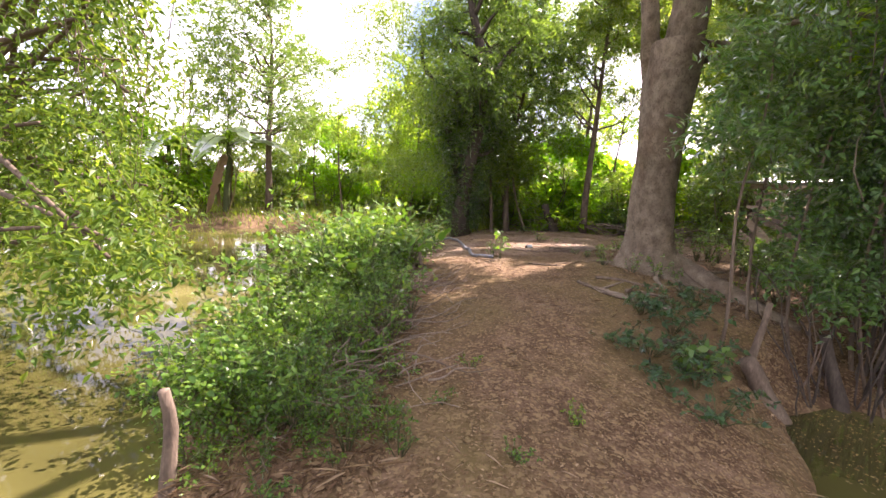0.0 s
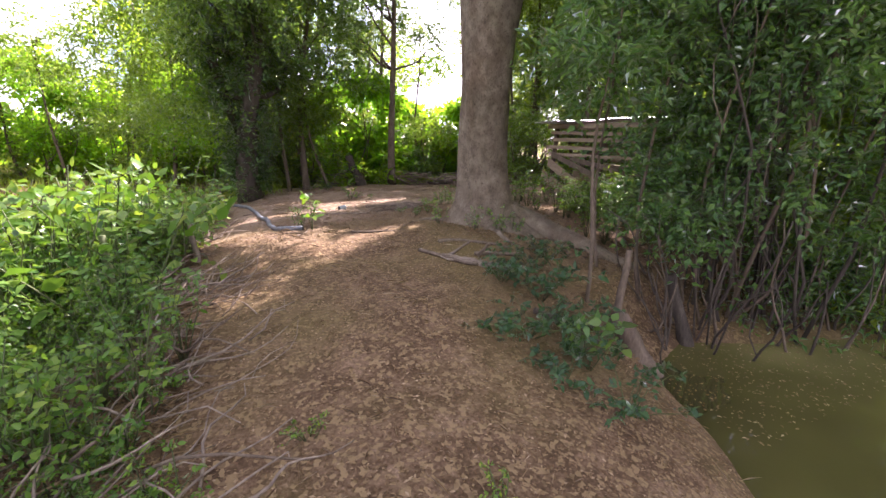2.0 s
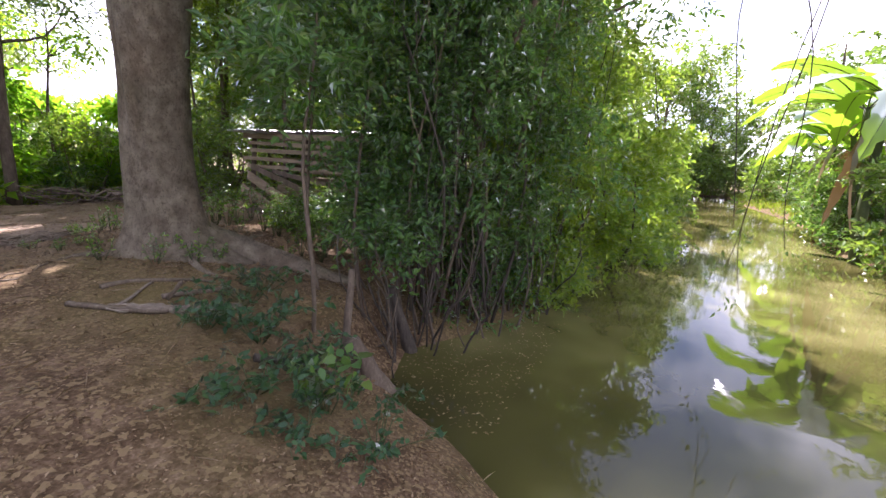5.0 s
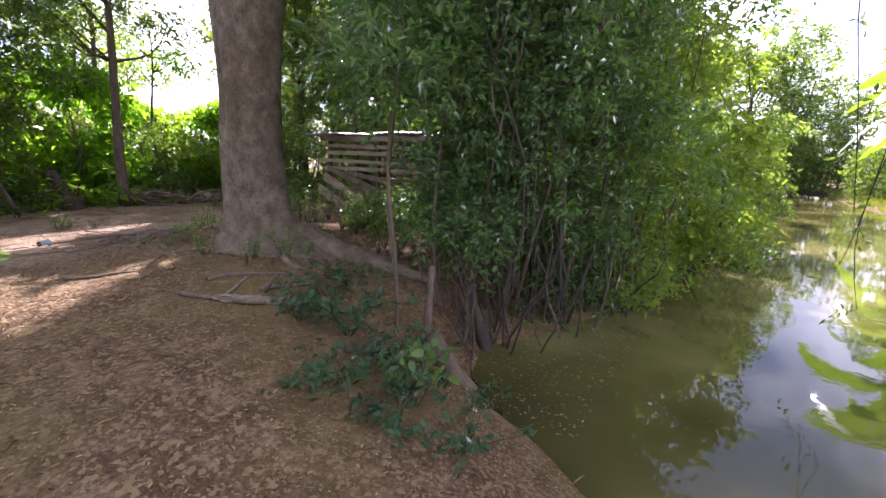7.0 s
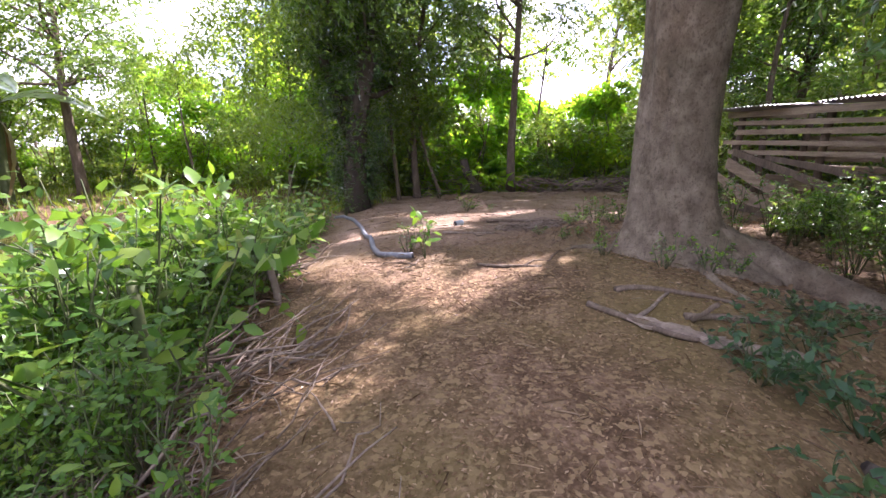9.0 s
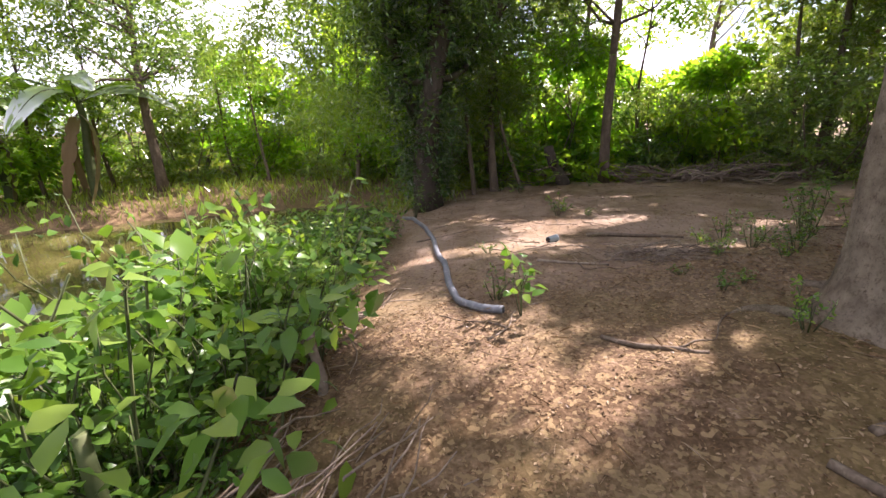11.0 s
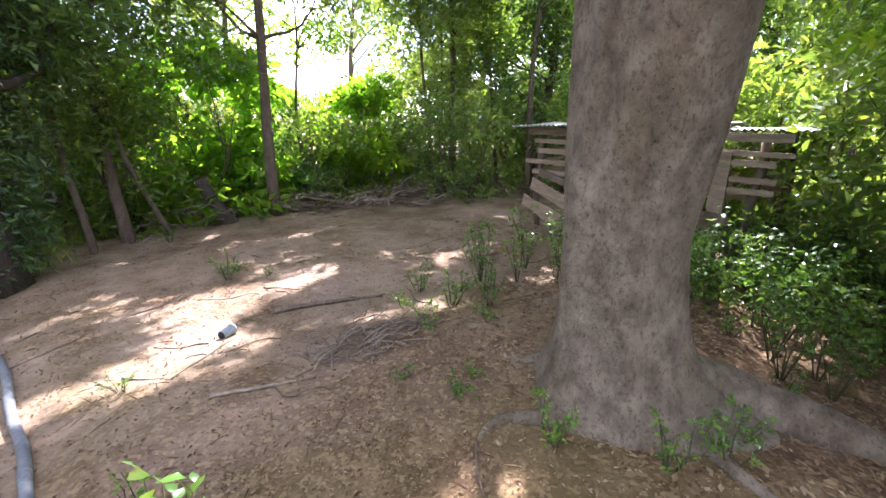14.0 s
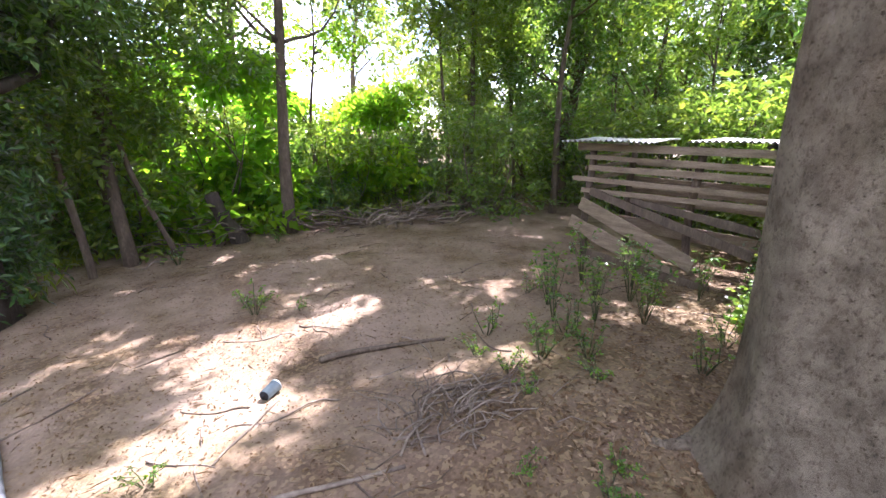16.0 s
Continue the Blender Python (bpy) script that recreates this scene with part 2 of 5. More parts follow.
def soil_material():
    m, n, l = shader("packed_brown_soil")
    big, mid, fine = noise_tex(n, l, 0.55, 4), noise_tex(n, l, 5.0, 6), noise_tex(n, l, 42.0, 5)
    vor, co = n.new("ShaderNodeTexVoronoi"), n.new("ShaderNodeTexCoord")
    vor.inputs["Scale"].default_value = 36.0
    l.new(co.outputs["Object"], vor.inputs["Vector"])
    r1 = ramp(n, [(0.3, (0.038, 0.022, 0.011)), (0.46, (0.08, 0.049, 0.025)), (0.58, (0.145, 0.094, 0.054)), (0.75, (0.3, 0.215, 0.145))])
    blend = n.new("ShaderNodeMath")
    blend.operation = "MULTIPLY_ADD"
    blend.inputs[1].default_value = 0.5
    half = n.new("ShaderNodeMath")
    half.operation = "MULTIPLY"
    half.inputs[1].default_value = 0.5
    l.new(mid.outputs["Fac"], half.inputs[0])
    l.new(fine.outputs["Fac"], blend.inputs[0])
    l.new(half.outputs[0], blend.inputs[2])
    l.new(blend.outputs[0], r1.inputs["Fac"])
    # flecks of crushed leaf
    fl = ramp(n, [(0.0, (0, 0, 0)), (0.72, (0, 0, 0)), (0.8, (1, 1, 1))])
    sep = n.new("ShaderNodeSeparateColor")
    l.new(vor.outputs["Color"], sep.inputs[0])
    l.new(sep.outputs[0], fl.inputs["Fac"])
    dots = n.new("ShaderNodeMixRGB")
    l.new(fl.outputs[0], dots.inputs[0])
    l.new(r1.outputs[0], dots.inputs[1])
    dots.inputs[2].default_value = (0.19, 0.132, 0.068, 1)
    # damp olive stains in patches
    st = ramp(n, [(0.44, (0, 0, 0)), (0.7, (0.7, 0.7, 0.7))])
    l.new(big.outputs["Fac"], st.inputs["Fac"])
    olive = n.new("ShaderNodeMixRGB")
    l.new(st.outputs[0], olive.inputs[0])
    l.new(dots.outputs[0], olive.inputs[1])
    olive.inputs[2].default_value = (0.115, 0.092, 0.03, 1)
    # pale trodden dust over the clearing
    xyz, reach, veil, amount, dusty = n.new("ShaderNodeSeparateXYZ"), n.new("ShaderNodeMapRange"), noise_tex(n, l, 1.4, 6, None, 0.65), n.new("ShaderNodeMath"), n.new("ShaderNodeMixRGB")
    l.new(co.outputs["Object"], xyz.inputs[0])
    l.new(xyz.outputs["Y"], reach.inputs["Value"])
    for key, val in (("From Min", 7.0), ("From Max", 10.5), ("To Min", 0.0), ("To Max", 1.0)):
        reach.inputs[key].default_value = val
    vr = ramp(n, [(0.36, (0.1, 0.1, 0.1)), (0.62, (0.8, 0.8, 0.8))])
    l.new(veil.outputs["Fac"], vr.inputs["Fac"])
    amount.operation = "MULTIPLY"
    l.new(vr.outputs[0], amount.inputs[0])
    l.new(reach.outputs[0], amount.inputs[1])
    side, both = n.new("ShaderNodeMapRange"), n.new("ShaderNodeMath")
    side.inputs["From Min"].default_value, side.inputs["From Max"].default_value = -0.6, 0.6
    l.new(xyz.outputs["X"], side.inputs["Value"])
    both.operation = "MULTIPLY"
    l.new(amount.outputs[0], both.inputs[0])
    l.new(side.outputs[0], both.inputs[1])
    l.new(both.outputs[0], dusty.inputs[0])
    l.new(olive.outputs[0], dusty.inputs[1])
    dusty.inputs[2].default_value = (0.29, 0.218, 0.158, 1)
    p, out = n.new("ShaderNodeBsdfPrincipled"), n.new("ShaderNodeOutputMaterial")
    l.new(dusty.outputs[0], p.inputs["Base Color"])
    p.inputs["Roughness"].default_value, p.inputs["Specular IOR Level"].default_value = 0.95, 0.15
    hgt = n.new("ShaderNodeMath")
    hgt.operation = "MULTIPLY_ADD"
    hgt.inputs[1].default_value = 0.35
    l.new(fl.outputs[0], hgt.inputs[0])
    l.new(blend.outputs[0], hgt.inputs[2])
    bp = bump(n, l, hgt.outputs[0], 0.8, 0.02)
    l.new(bp.outputs[0], p.inputs["Normal"])
    l.new(p.outputs[0], out.inputs[0])
    return m


def water_material():
    m, n, l = shader("murky_green_water")
    a, b = noise_tex(n, l, 0.35, 3), noise_tex(n, l, 2.2, 4, (1, 1, 1))
    r = ramp(n, [(0.32, (0.03, 0.028, 0.009)), (0.5, (0.066, 0.061, 0.018)), (0.65, (0.15, 0.137, 0.05))])
    l.new(a.outputs["Fac"], r.inputs["Fac"])
    p, out = n.new("ShaderNodeBsdfPrincipled"), n.new("ShaderNodeOutputMaterial")
    l.new(r.outputs[0], p.inputs["Base Color"])
    p.inputs["Roughness"].default_value, p.inputs["IOR"].default_value = 0.03, 1.4
    bp = bump(n, l, b.outputs["Fac"], 0.12, 0.02)
    l.new(bp.outputs[0], p.inputs["Normal"])
    l.new(p.outputs[0], out.inputs[0])
    return m


SOIL, WATER = soil_material(), water_material()

# ---- mesh helpers ----
rng = np.random.default_rng(7)


def mesh_from(name, verts, faces, material, smooth=True):
    """One mesh from arrays: faces is an (n, 3) or (n, 4) array, or a list of such arrays."""
    faces = faces if isinstance(faces, list) else [faces]
    faces = [np.asarray(f, dtype=np.int32) for f in faces if len(f)]
    me = bpy.data.meshes.new(name)
    verts = np.asarray(verts, dtype=np.float32)
    me.vertices.add(len(verts))
    me.vertices.foreach_set("co", verts.ravel())
    loops = np.concatenate([f.ravel() for f in faces])
    starts, at = [], 0
    for f in faces:
        starts.append(at + np.arange(len(f)) * f.shape[1])
        at += f.size
    me.loops.add(len(loops))
    me.loops.foreach_set("vertex_index", loops)
    me.polygons.add(sum(len(f) for f in faces))
    me.polygons.foreach_set("loop_start", np.concatenate(starts).astype(np.int32))
    me.update(calc_edges=True)
    me.validate()
    me.polygons.foreach_set("use_smooth", np.full(len(me.polygons), smooth, dtype=bool))
    me.materials.append(material)
    return me


class Buf:
    """Gathers pieces of one mesh."""
    def __init__(self):
        self.v, self.q, self.t, self.n = [], [], [], 0

    def add(self, verts, quads=None, tris=None):
        verts = np.asarray(verts, float)
        if quads is not None and len(quads):
            self.q.append(np.asarray(quads) + self.n)
        if tris is not None and len(tris):
            self.t.append(np.asarray(tris) + self.n)
        self.v.append(verts)
        self.n += len(verts)
        return self

    def mesh(self, name, material, smooth=True):
        faces = []
        if self.q:
            faces.append(np.concatenate(self.q))
        if self.t:
            faces.append(np.concatenate(self.t))
        return mesh_from(name, np.concatenate(self.v), faces, material, smooth)


def unit(a):
    return a / np.maximum(np.linalg.norm(a, axis=-1, keepdims=True), 1e-9)


def tube(points, radii, seg=8, knobs=0.0, seed=0):
    """A tapered tube along a line, closed at both ends."""
    points, radii = np.asarray(points, float), np.asarray(radii, float)
    r2 = np.random.default_rng(seed)
    ahead = unit(np.gradient(points, axis=0))
    ref = np.where(np.abs(ahead[:, 2:3]) < 0.9, (0, 0, 1.0), (1.0, 0, 0))
    a = unit(np.cross(ref, ahead))
    b = np.cross(ahead, a)
    ang = np.linspace(0, 2 * np.pi, seg, endpoint=False)
    rr = radii[:, None] * (1 + knobs * r2.standard_normal((len(points), seg)))
    ring = points[:, None] + rr[..., None] * (np.cos(ang)[None, :, None] * a[:, None] + np.sin(ang)[None, :, None] * b[:, None])
    verts = ring.reshape(-1, 3)
    i, j = np.meshgrid(np.arange(len(points) - 1), np.arange(seg), indexing="ij")
    quads = np.stack([i * seg + j, i * seg + (j + 1) % seg, (i + 1) * seg + (j + 1) % seg, (i + 1) * seg + j], -1).reshape(-1, 4)
    n = len(verts)
    verts = np.concatenate([verts, points[:1], points[-1:]])
    k = np.arange(seg)
    last = (len(points) - 1) * seg
    tris = np.concatenate([np.stack([np.full(seg, n), (k + 1) % seg, k], -1), np.stack([np.full(seg, n + 1), last + k, last + (k + 1) % seg], -1)])
    return verts, quads, tris


def curve_points(start, end, bend=0.15, n=8, seed=0, sag=0.0):
    """A wandering line from start to end."""
    r2 = np.random.default_rng(seed)
    s, e = np.asarray(start, float), np.asarray(end, float)
    t = np.linspace(0, 1, n)[:, None]
    size = np.linalg.norm(e - s)
    off = np.zeros((n, 3))
    for f in (1, 2, 3):
        off += np.sin(np.pi * f * t) * r2.standard_normal(3) * size * bend / f
    off[:, 2] += (np.sin(np.pi * t) * sag * size)[:, 0]
    return s + (e - s) * t + off


def leaves(base, way, up, length, width, fold=0.18, droop=0.12, rich=False):
    """Pointed leaves folded on the midrib, one for each row."""
    way = unit(way)
    side = unit(np.cross(way, up))
    nor = np.cross(side, way)
    L, Wd = np.asarray(length)[:, None], np.asarray(width)[:, None]
    left = base + 0.42 * L * way + 0.5 * Wd * side + fold * Wd * nor
    right = base + 0.42 * L * way - 0.5 * Wd * side + fold * Wd * nor
    tip = base + L * way - droop * L * nor
    k = np.arange(len(base))[:, None]
    if rich:
        left, right = (base + 0.3 * L * way + c * 0.47 * Wd * side + fold * Wd * nor for c in (1, -1))
        mid = base + 0.5 * L * way + 0.02 * L * nor
        l2 = base + 0.66 * L * way + 0.37 * Wd * side + fold * 0.5 * Wd * nor - droop * 0.5 * L * nor
        r2 = base + 0.66 * L * way - 0.37 * Wd * side + fold * 0.5 * Wd * nor - droop * 0.5 * L * nor
        v = np.stack([base, left, tip, right, mid, l2, r2], 1).reshape(-1, 3)
        f = np.concatenate([k * 7 + c for c in ([[0, 1, 4]], [[0, 4, 3]], [[1, 5, 4]], [[4, 5, 2]], [[4, 2, 6]], [[3, 4, 6]])])
    else:
        v = np.stack([base, left, tip, right], 1).reshape(-1, 3)
        f = np.concatenate([k * 4 + [[0, 1, 2]], k * 4 + [[0, 2, 3]]])
    return v, f


def sprigs(buf, origin, way, size, count, leaf, aspect=0.42, sag=0.35, spread=0.9, rich=False, jitter=0.35, flat=0.6):
    """Twigs that carry leaves on both sides. origin, way: one row a twig."""
    n = len(origin)
    way = unit(way)
    t = (np.arange(count) + 0.6) / count
    base = origin[:, None] + way[:, None] * (size[:, None] * t)[..., None]
    base[..., 2] -= sag * size[:, None] * t[None] ** 2
    up0 = np.array([0, 0, 1.0]) * flat + (1 - flat) * rng.standard_normal((n, 3))
    side = unit(np.cross(way, unit(up0)))
    sign = np.where(np.arange(count) % 2 == 0, 1.0, -1.0)
    d = way[:, None] * (1.1 - spread * 0.5) + side[:, None] * (sign * spread)[None, :, None] + jitter * rng.standard_normal((n, count, 3))
    d[..., 2] -= 0.25 * sag
    up = np.cross(side, way)
    up = up * np.sign(up[:, 2:3] + 1e-6)
    up = up[:, None] + 0.45 * rng.standard_normal((n, count, 3))
    ln = leaf * rng.uniform(0.65, 1.25, (n, count))
    v, f = leaves(base.reshape(-1, 3), d.reshape(-1, 3), up.reshape(-1, 3), ln.ravel(), (ln * aspect * rng.uniform(0.8, 1.2, (n, count))).ravel(), rich=rich)
    buf.add(v, tris=f)


def blob_points(n, centre, radii, shell=0.45):
    d = unit(rng.standard_normal((n, 3)))
    r = rng.uniform(shell, 1.0, n) ** 0.7
    lump = 1 + 0.22 * np.sin(d[:, 0] * 5 + centre[0] * 3) * np.cos(d[:, 2] * 4 + centre[1]) + 0.12 * rng.standard_normal(n)
    return np.asarray(centre) + d * (r * lump)[:, None] * np.asarray(radii), d


def crown_mesh(name, blobs, material, leaf=0.1, count=7, size=0.35, aspect=0.42, sag=0.35, hang=0.0, rich=False, spread=0.9):
    """A crown of leafy twigs gathered in lumps: blobs are (centre, radii, twigs)."""
    buf = Buf()
    for centre, radii, n in blobs:
        p, d = blob_points(n, centre, radii)
        w = d * 0.8 + 0.6 * rng.standard_normal((n, 3))
        w[:, 2] = w[:, 2] * 0.5 - hang
        sprigs(buf, p, w, size * rng.uniform(0.6, 1.3, n), count, leaf, aspect, sag, spread, rich)
    return buf.mesh(name, material, False)


def part(name, data, parent, label=""):
    ob = new(name, data)
    ob.parent = parent
    return tagged(ob, label) if label else ob


def thing(name, x, y, z, label, category, group=""):
    ob = new(name)
    ob.empty_display_size = 0.1
    ob.matrix_basis = pose(x, y, z)
    return tagged(ob, label, category, group)


def whole(name, data, label, category, group="", kind="", m=None):
    ob = new(name, data)
    if m is not None:
        ob.matrix_basis = m
    return tagged(ob, label, category, group, kind)


# ---- the lie of the land ----
WATER_Z = -0.5


def pond_depth(x, y):
    """Metres from the nearest shore, positive over water."""
    wob = 0.12 * np.sin(y * 2.3 + 0.7) + 0.07 * np.sin(y * 5.1 + x)
    wob2 = 0.15 * np.sin(x * 1.7) + 0.08 * np.sin(x * 4.3 + 1)
    xr = np.interp(y, [-30, 0, 2.7, 3.1, 3.55, 4.2, 4.7, 5.2], [2.2, 2.5, 2.76, 3.0, 3.25, 3.65, 4.3, 6.0]) + 0.3 * wob
    yr = np.interp(x, [3.6, 4.4, 5.5, 7, 10, 14, 25, 48], [4.3, 4.4, 4.05, 3.65, 3.2, 2.9, 4.0, 4.6]) + 0.5 * wob2
    ys = np.interp(x, [2, 6, 8, 11, 16, 20, 27, 40], [-14, -9, -5, -3.2, -2.7, -3.0, -3.6, -3.0]) + wob2
    right = np.minimum(np.minimum(x - xr, yr - y), np.minimum(y - ys, 48 - x))
    xl = np.interp(y, [-20, 0, 2.8, 4, 6, 8, 10, 12.5, 14, 17], [-1.1, -1.5, -1.9, -2.3, -2.2, -1.85, -1.45, -1.05, -0.75, -0.4]) + 0.5 * wob
    yl = np.interp(x, [-14, -8, -4, 0], [15.5, 16.6, 17.6, 17.0]) + wob2
    left = np.minimum(np.minimum(xl - x, yl - y), np.minimum(x + np.interp(y, [-20, 5, 9, 14], [13, 10, 11, 14]), y + 16))
    return np.maximum(right, left)


def height(x, y):
    x, y = np.asarray(x, float), np.asarray(y, float)
    d = pond_depth(x, y)
    top = np.interp(y, [-10, 0, 3, 5, 6.4, 8, 10, 12, 15.3, 18, 25, 70], [-0.1, -0.02, 0.02, 0.2, 0.3, 0.38, 0.28, 0.22, 0.13, -0.02, 0.05, 0.4])
    top = top + 0.2 * np.exp(-((x - 3.45) ** 2 + (y - 7.2) ** 2) / 5.0)
    top = top + 0.025 * np.sin(x * 2.1 + 1.3 * np.sin(y * 1.1)) + 0.02 * np.sin(y * 2.7 + x) + 0.008 * np.sin(x * 9 + y * 4) * np.cos(y * 8 - x * 3)
    land = WATER_Z + (top - WATER_Z) * (1 - np.exp(-np.maximum(-d, 0) / 1.1))
    return np.where(d > 0, WATER_Z - 0.4 * np.minimum(d, 2.0), land)


def ground_z(x, y):
    return float(height(x, y))


def build_ground():
    xs = np.concatenate([-np.geomspace(400, 9, 22), np.arange(-8.6, -3, 0.3), np.arange(-3, 6.5, 0.09), np.arange(6.5, 14, 0.25), np.geomspace(14.5, 400, 26)])
    ys = np.concatenate([-np.geomspace(400, 8, 22), np.arange(-7.5, 0, 0.3), np.arange(0, 12, 0.09), np.arange(12, 20, 0.2), np.geomspace(20.5, 400, 26)])
    X, Y = np.meshgrid(xs, ys, indexing="ij")
    v = np.stack([X, Y, height(X, Y)], -1).reshape(-1, 3)
    i, j = np.meshgrid(np.arange(len(xs) - 1), np.arange(len(ys) - 1), indexing="ij")
    m = len(ys)
    q = np.stack([i * m + j, (i + 1) * m + j, (i + 1) * m + j + 1, i * m + j + 1], -1).reshape(-1, 4)
    whole("ground", mesh_from("ground", v, q, SOIL), "packed reddish-brown soil bank strewn with dry leaves", "ground", kind="structure")
    g = np.linspace(-60, 60, 25)
    X, Y = np.meshgrid(g, g, indexing="ij")
    v = np.stack([X, Y, np.full_like(X, WATER_Z)], -1).reshape(-1, 3)
    i, j = np.meshgrid(np.arange(24), np.arange(24), indexing="ij")
    q = np.stack([i * 25 + j, (i + 1) * 25 + j, (i + 1) * 25 + j + 1, i * 25 + j + 1], -1).reshape(-1, 4)
    whole("water", mesh_from("water", v, q, WATER), "still murky olive-green pond water with floating leaf bits", "water", kind="structure")


build_ground()

# ---- the big tree ----
def lumps(n, rad, z0, z1, lump, twigs, ox=0.0, oy=0.0):
    out = []
    for _ in range(n):
        f = rng.uniform(0, 1)
        a, rr = rng.uniform(0, 2 * np.pi), rad * math.sqrt(rng.uniform(0.05, 1)) * (1 - 0.5 * abs(f - 0.4))
        s = lump * rng.uniform(0.7, 1.25)
        out.append(((ox + rr * math.cos(a), oy + rr * math.sin(a), z0 + (z1 - z0) * f), (s, s, s * 0.7), twigs))
    return out


# gaps left in the added shade canopy for sun patches: place on the ground, half length, half width, turn
SHADE_GAPS = [(1.2, 6.87, 0.42, 0.0, 25), (0.25, 8.2, 0.25, 0.1, 0), (0.0, 8.75, 0.25, 0.1, 20), (0.45, 7.72, 0.25, 0.05, 0), (-0.1, 6.07, 0.0, -0.1, 30), (0.33, 5.69, -0.05, -0.12, 30), (2.2, 7.5, -0.2, -0.25, 0), (2.2, 6.9, -0.2, -0.25, 0), (2.6, 11.1, 0.8, 0.08, -5), (1.25, 10.2, 0.3, 0.05, 15), (2.25, 9.89, -0.1, -0.15, 0), (5.65, 10.4, 0.5, 0.15, 0), (6.2, 9.05, 0.4, 0.1, 0), (4.9, 13.5, 0.5, 0.0, 0), (1.34, 12.2, 0.2, 0.0, 10), (3.57, 9.12, -0.15, -0.2, 0), (4.25, 6.69, 0.1, 0.0, 0), (0.65, 10.3, 0.1, 0.0, 0), (6.8, 7.2, 0.9, 0.5, 0)]


def big_tree():
    bx, by = 3.47, 7.24
    bz = ground_z(bx, by)
    tree = thing("tree", bx, by, bz, "massive grey-brown forked tree with flared roots on the bank", "tree")
    zs = np.concatenate([np.linspace(-0.35, 0.8, 16), np.linspace(0.95, 3.45, 20)])
    ang = np.linspace(0, 2 * np.pi, 40, endpoint=False)
    Z, A = np.meshgrid(zs, ang, indexing="ij")
    flare = np.exp(-np.maximum(Z, -0.1) / 0.3)
    lobes = sum(w * np.maximum(np.cos(A - radians(a)), 0) ** 6 for a, w in ((205, 0.3), (300, 0.85), (0, 0.45), (100, 0.3), (165, 0.35), (255, 0.3)))
    r = 0.305 + 0.03 * np.abs(np.sin(A)) + 0.004 * Z + flare * (0.09 + 0.42 * lobes) + np.clip(Z - 1.1, 0, 9) * 0.17 * np.maximum(np.cos(A - radians(-95)), 0) ** 2
    r = r + 0.014 * np.sin(A * 5 + Z * 1.6) + 0.01 * np.sin(A * 9 - Z * 2.3) + 0.012 * np.sin(Z * 3.1 + A * 2)
    cx = -0.012 * Z + 0.05 * np.clip(Z - 3.2, 0, 9)
    v = np.stack([cx + r * np.cos(A), 0.025 * Z + r * np.sin(A), Z], -1).reshape(-1, 3)
    i, j = np.meshgrid(np.arange(len(zs) - 1), np.arange(40), indexing="ij")
    q = np.stack([i * 40 + j, i * 40 + (j + 1) % 40, (i + 1) * 40 + (j + 1) % 40, (i + 1) * 40 + j], -1).reshape(-1, 4)
    part("trunk", mesh_from("trunk", v, q, BARK_BIG), tree)
    for k, (a, ln, r0) in enumerate(((304, 1.9, 0.25), (166, 0.75, 0.075), (262, 1.2, 0.06), (5, 1.3, 0.1), (100, 0.45, 0.07))):
        t = np.linspace(0, 1, 12)
        dx = 0.3 + ln * t
        wig = 0.12 * np.sin(t * 5 + k)
        px, py = dx * math.cos(radians(a)) - wig * math.sin(radians(a)), dx * math.sin(radians(a)) + wig * math.cos(radians(a))
        rad = r0 * (1 - 0.7 * t)
        pz = np.array([ground_z(bx + u, by + w) - bz for u, w in zip(px, py)]) + rad * 0.25 - 0.03 * t + 0.12 * np.exp(-t * 7)
        part("root", Buf().add(*tube(np.stack([px, py, pz], -1), rad, 14, 0.1, k)).mesh("root", BARK_BIG), tree, "exposed mossy root running over the soil")
    limbs = [((-0.17, 0.14, 2.9), (-0.62, 0.25, 6.2), 0.16), ((0.06, 0.06, 3.0), (0.75, -0.2, 7.5), 0.3), ((0.65, -0.15, 6.3), (2.8, -1.2, 8.6), 0.14), ((-0.4, 0.1, 5.8), (-2.8, -1.0, 7.6), 0.11), ((0.7, -0.2, 7.2), (-0.6, 2.8, 9.4), 0.12), ((-0.45, 0.1, 6.0), (-0.9, -2.6, 8.0), 0.1), ((0.75, -0.2, 7.4), (2.2, 1.8, 10.0), 0.12), ((0.7, -0.2, 6.8), (4.4, 3.1, 7.7), 0.13), ((0.6, -0.15, 5.6), (5.2, 1.4, 7.6), 0.12), ((0.7, -0.2, 6.5), (1.2, -5.0, 7.4), 0.12), ((3.6, 2.4, 7.5), (7.4, 7.6, 8.2), 0.08)]
    for k, (a, b, r0) in enumerate(limbs):
        pts = curve_points(a, b, 0.05, 10, 40 + k)
        part("limb", Buf().add(*tube(pts, np.linspace(r0, r0 * 0.45, 10), 12, 0.03, k)).mesh("limb", BARK_BIG), tree)
    blobs = []
    # leaf lumps added up here to shade the right bank
    for k in range(11):
        blobs.append(((rng.uniform(1.2, 4.2), rng.uniform(-2.0, 1.4), rng.uniform(4.9, 7.2)), (0.9, 0.9, 0.4), 100))
    # unseen leaf lumps added to cast shade: path dark but for flecks, clearing dappled
    r2 = np.random.default_rng(12)
    slope, fine = 1 / math.tan(SUN_EL), []
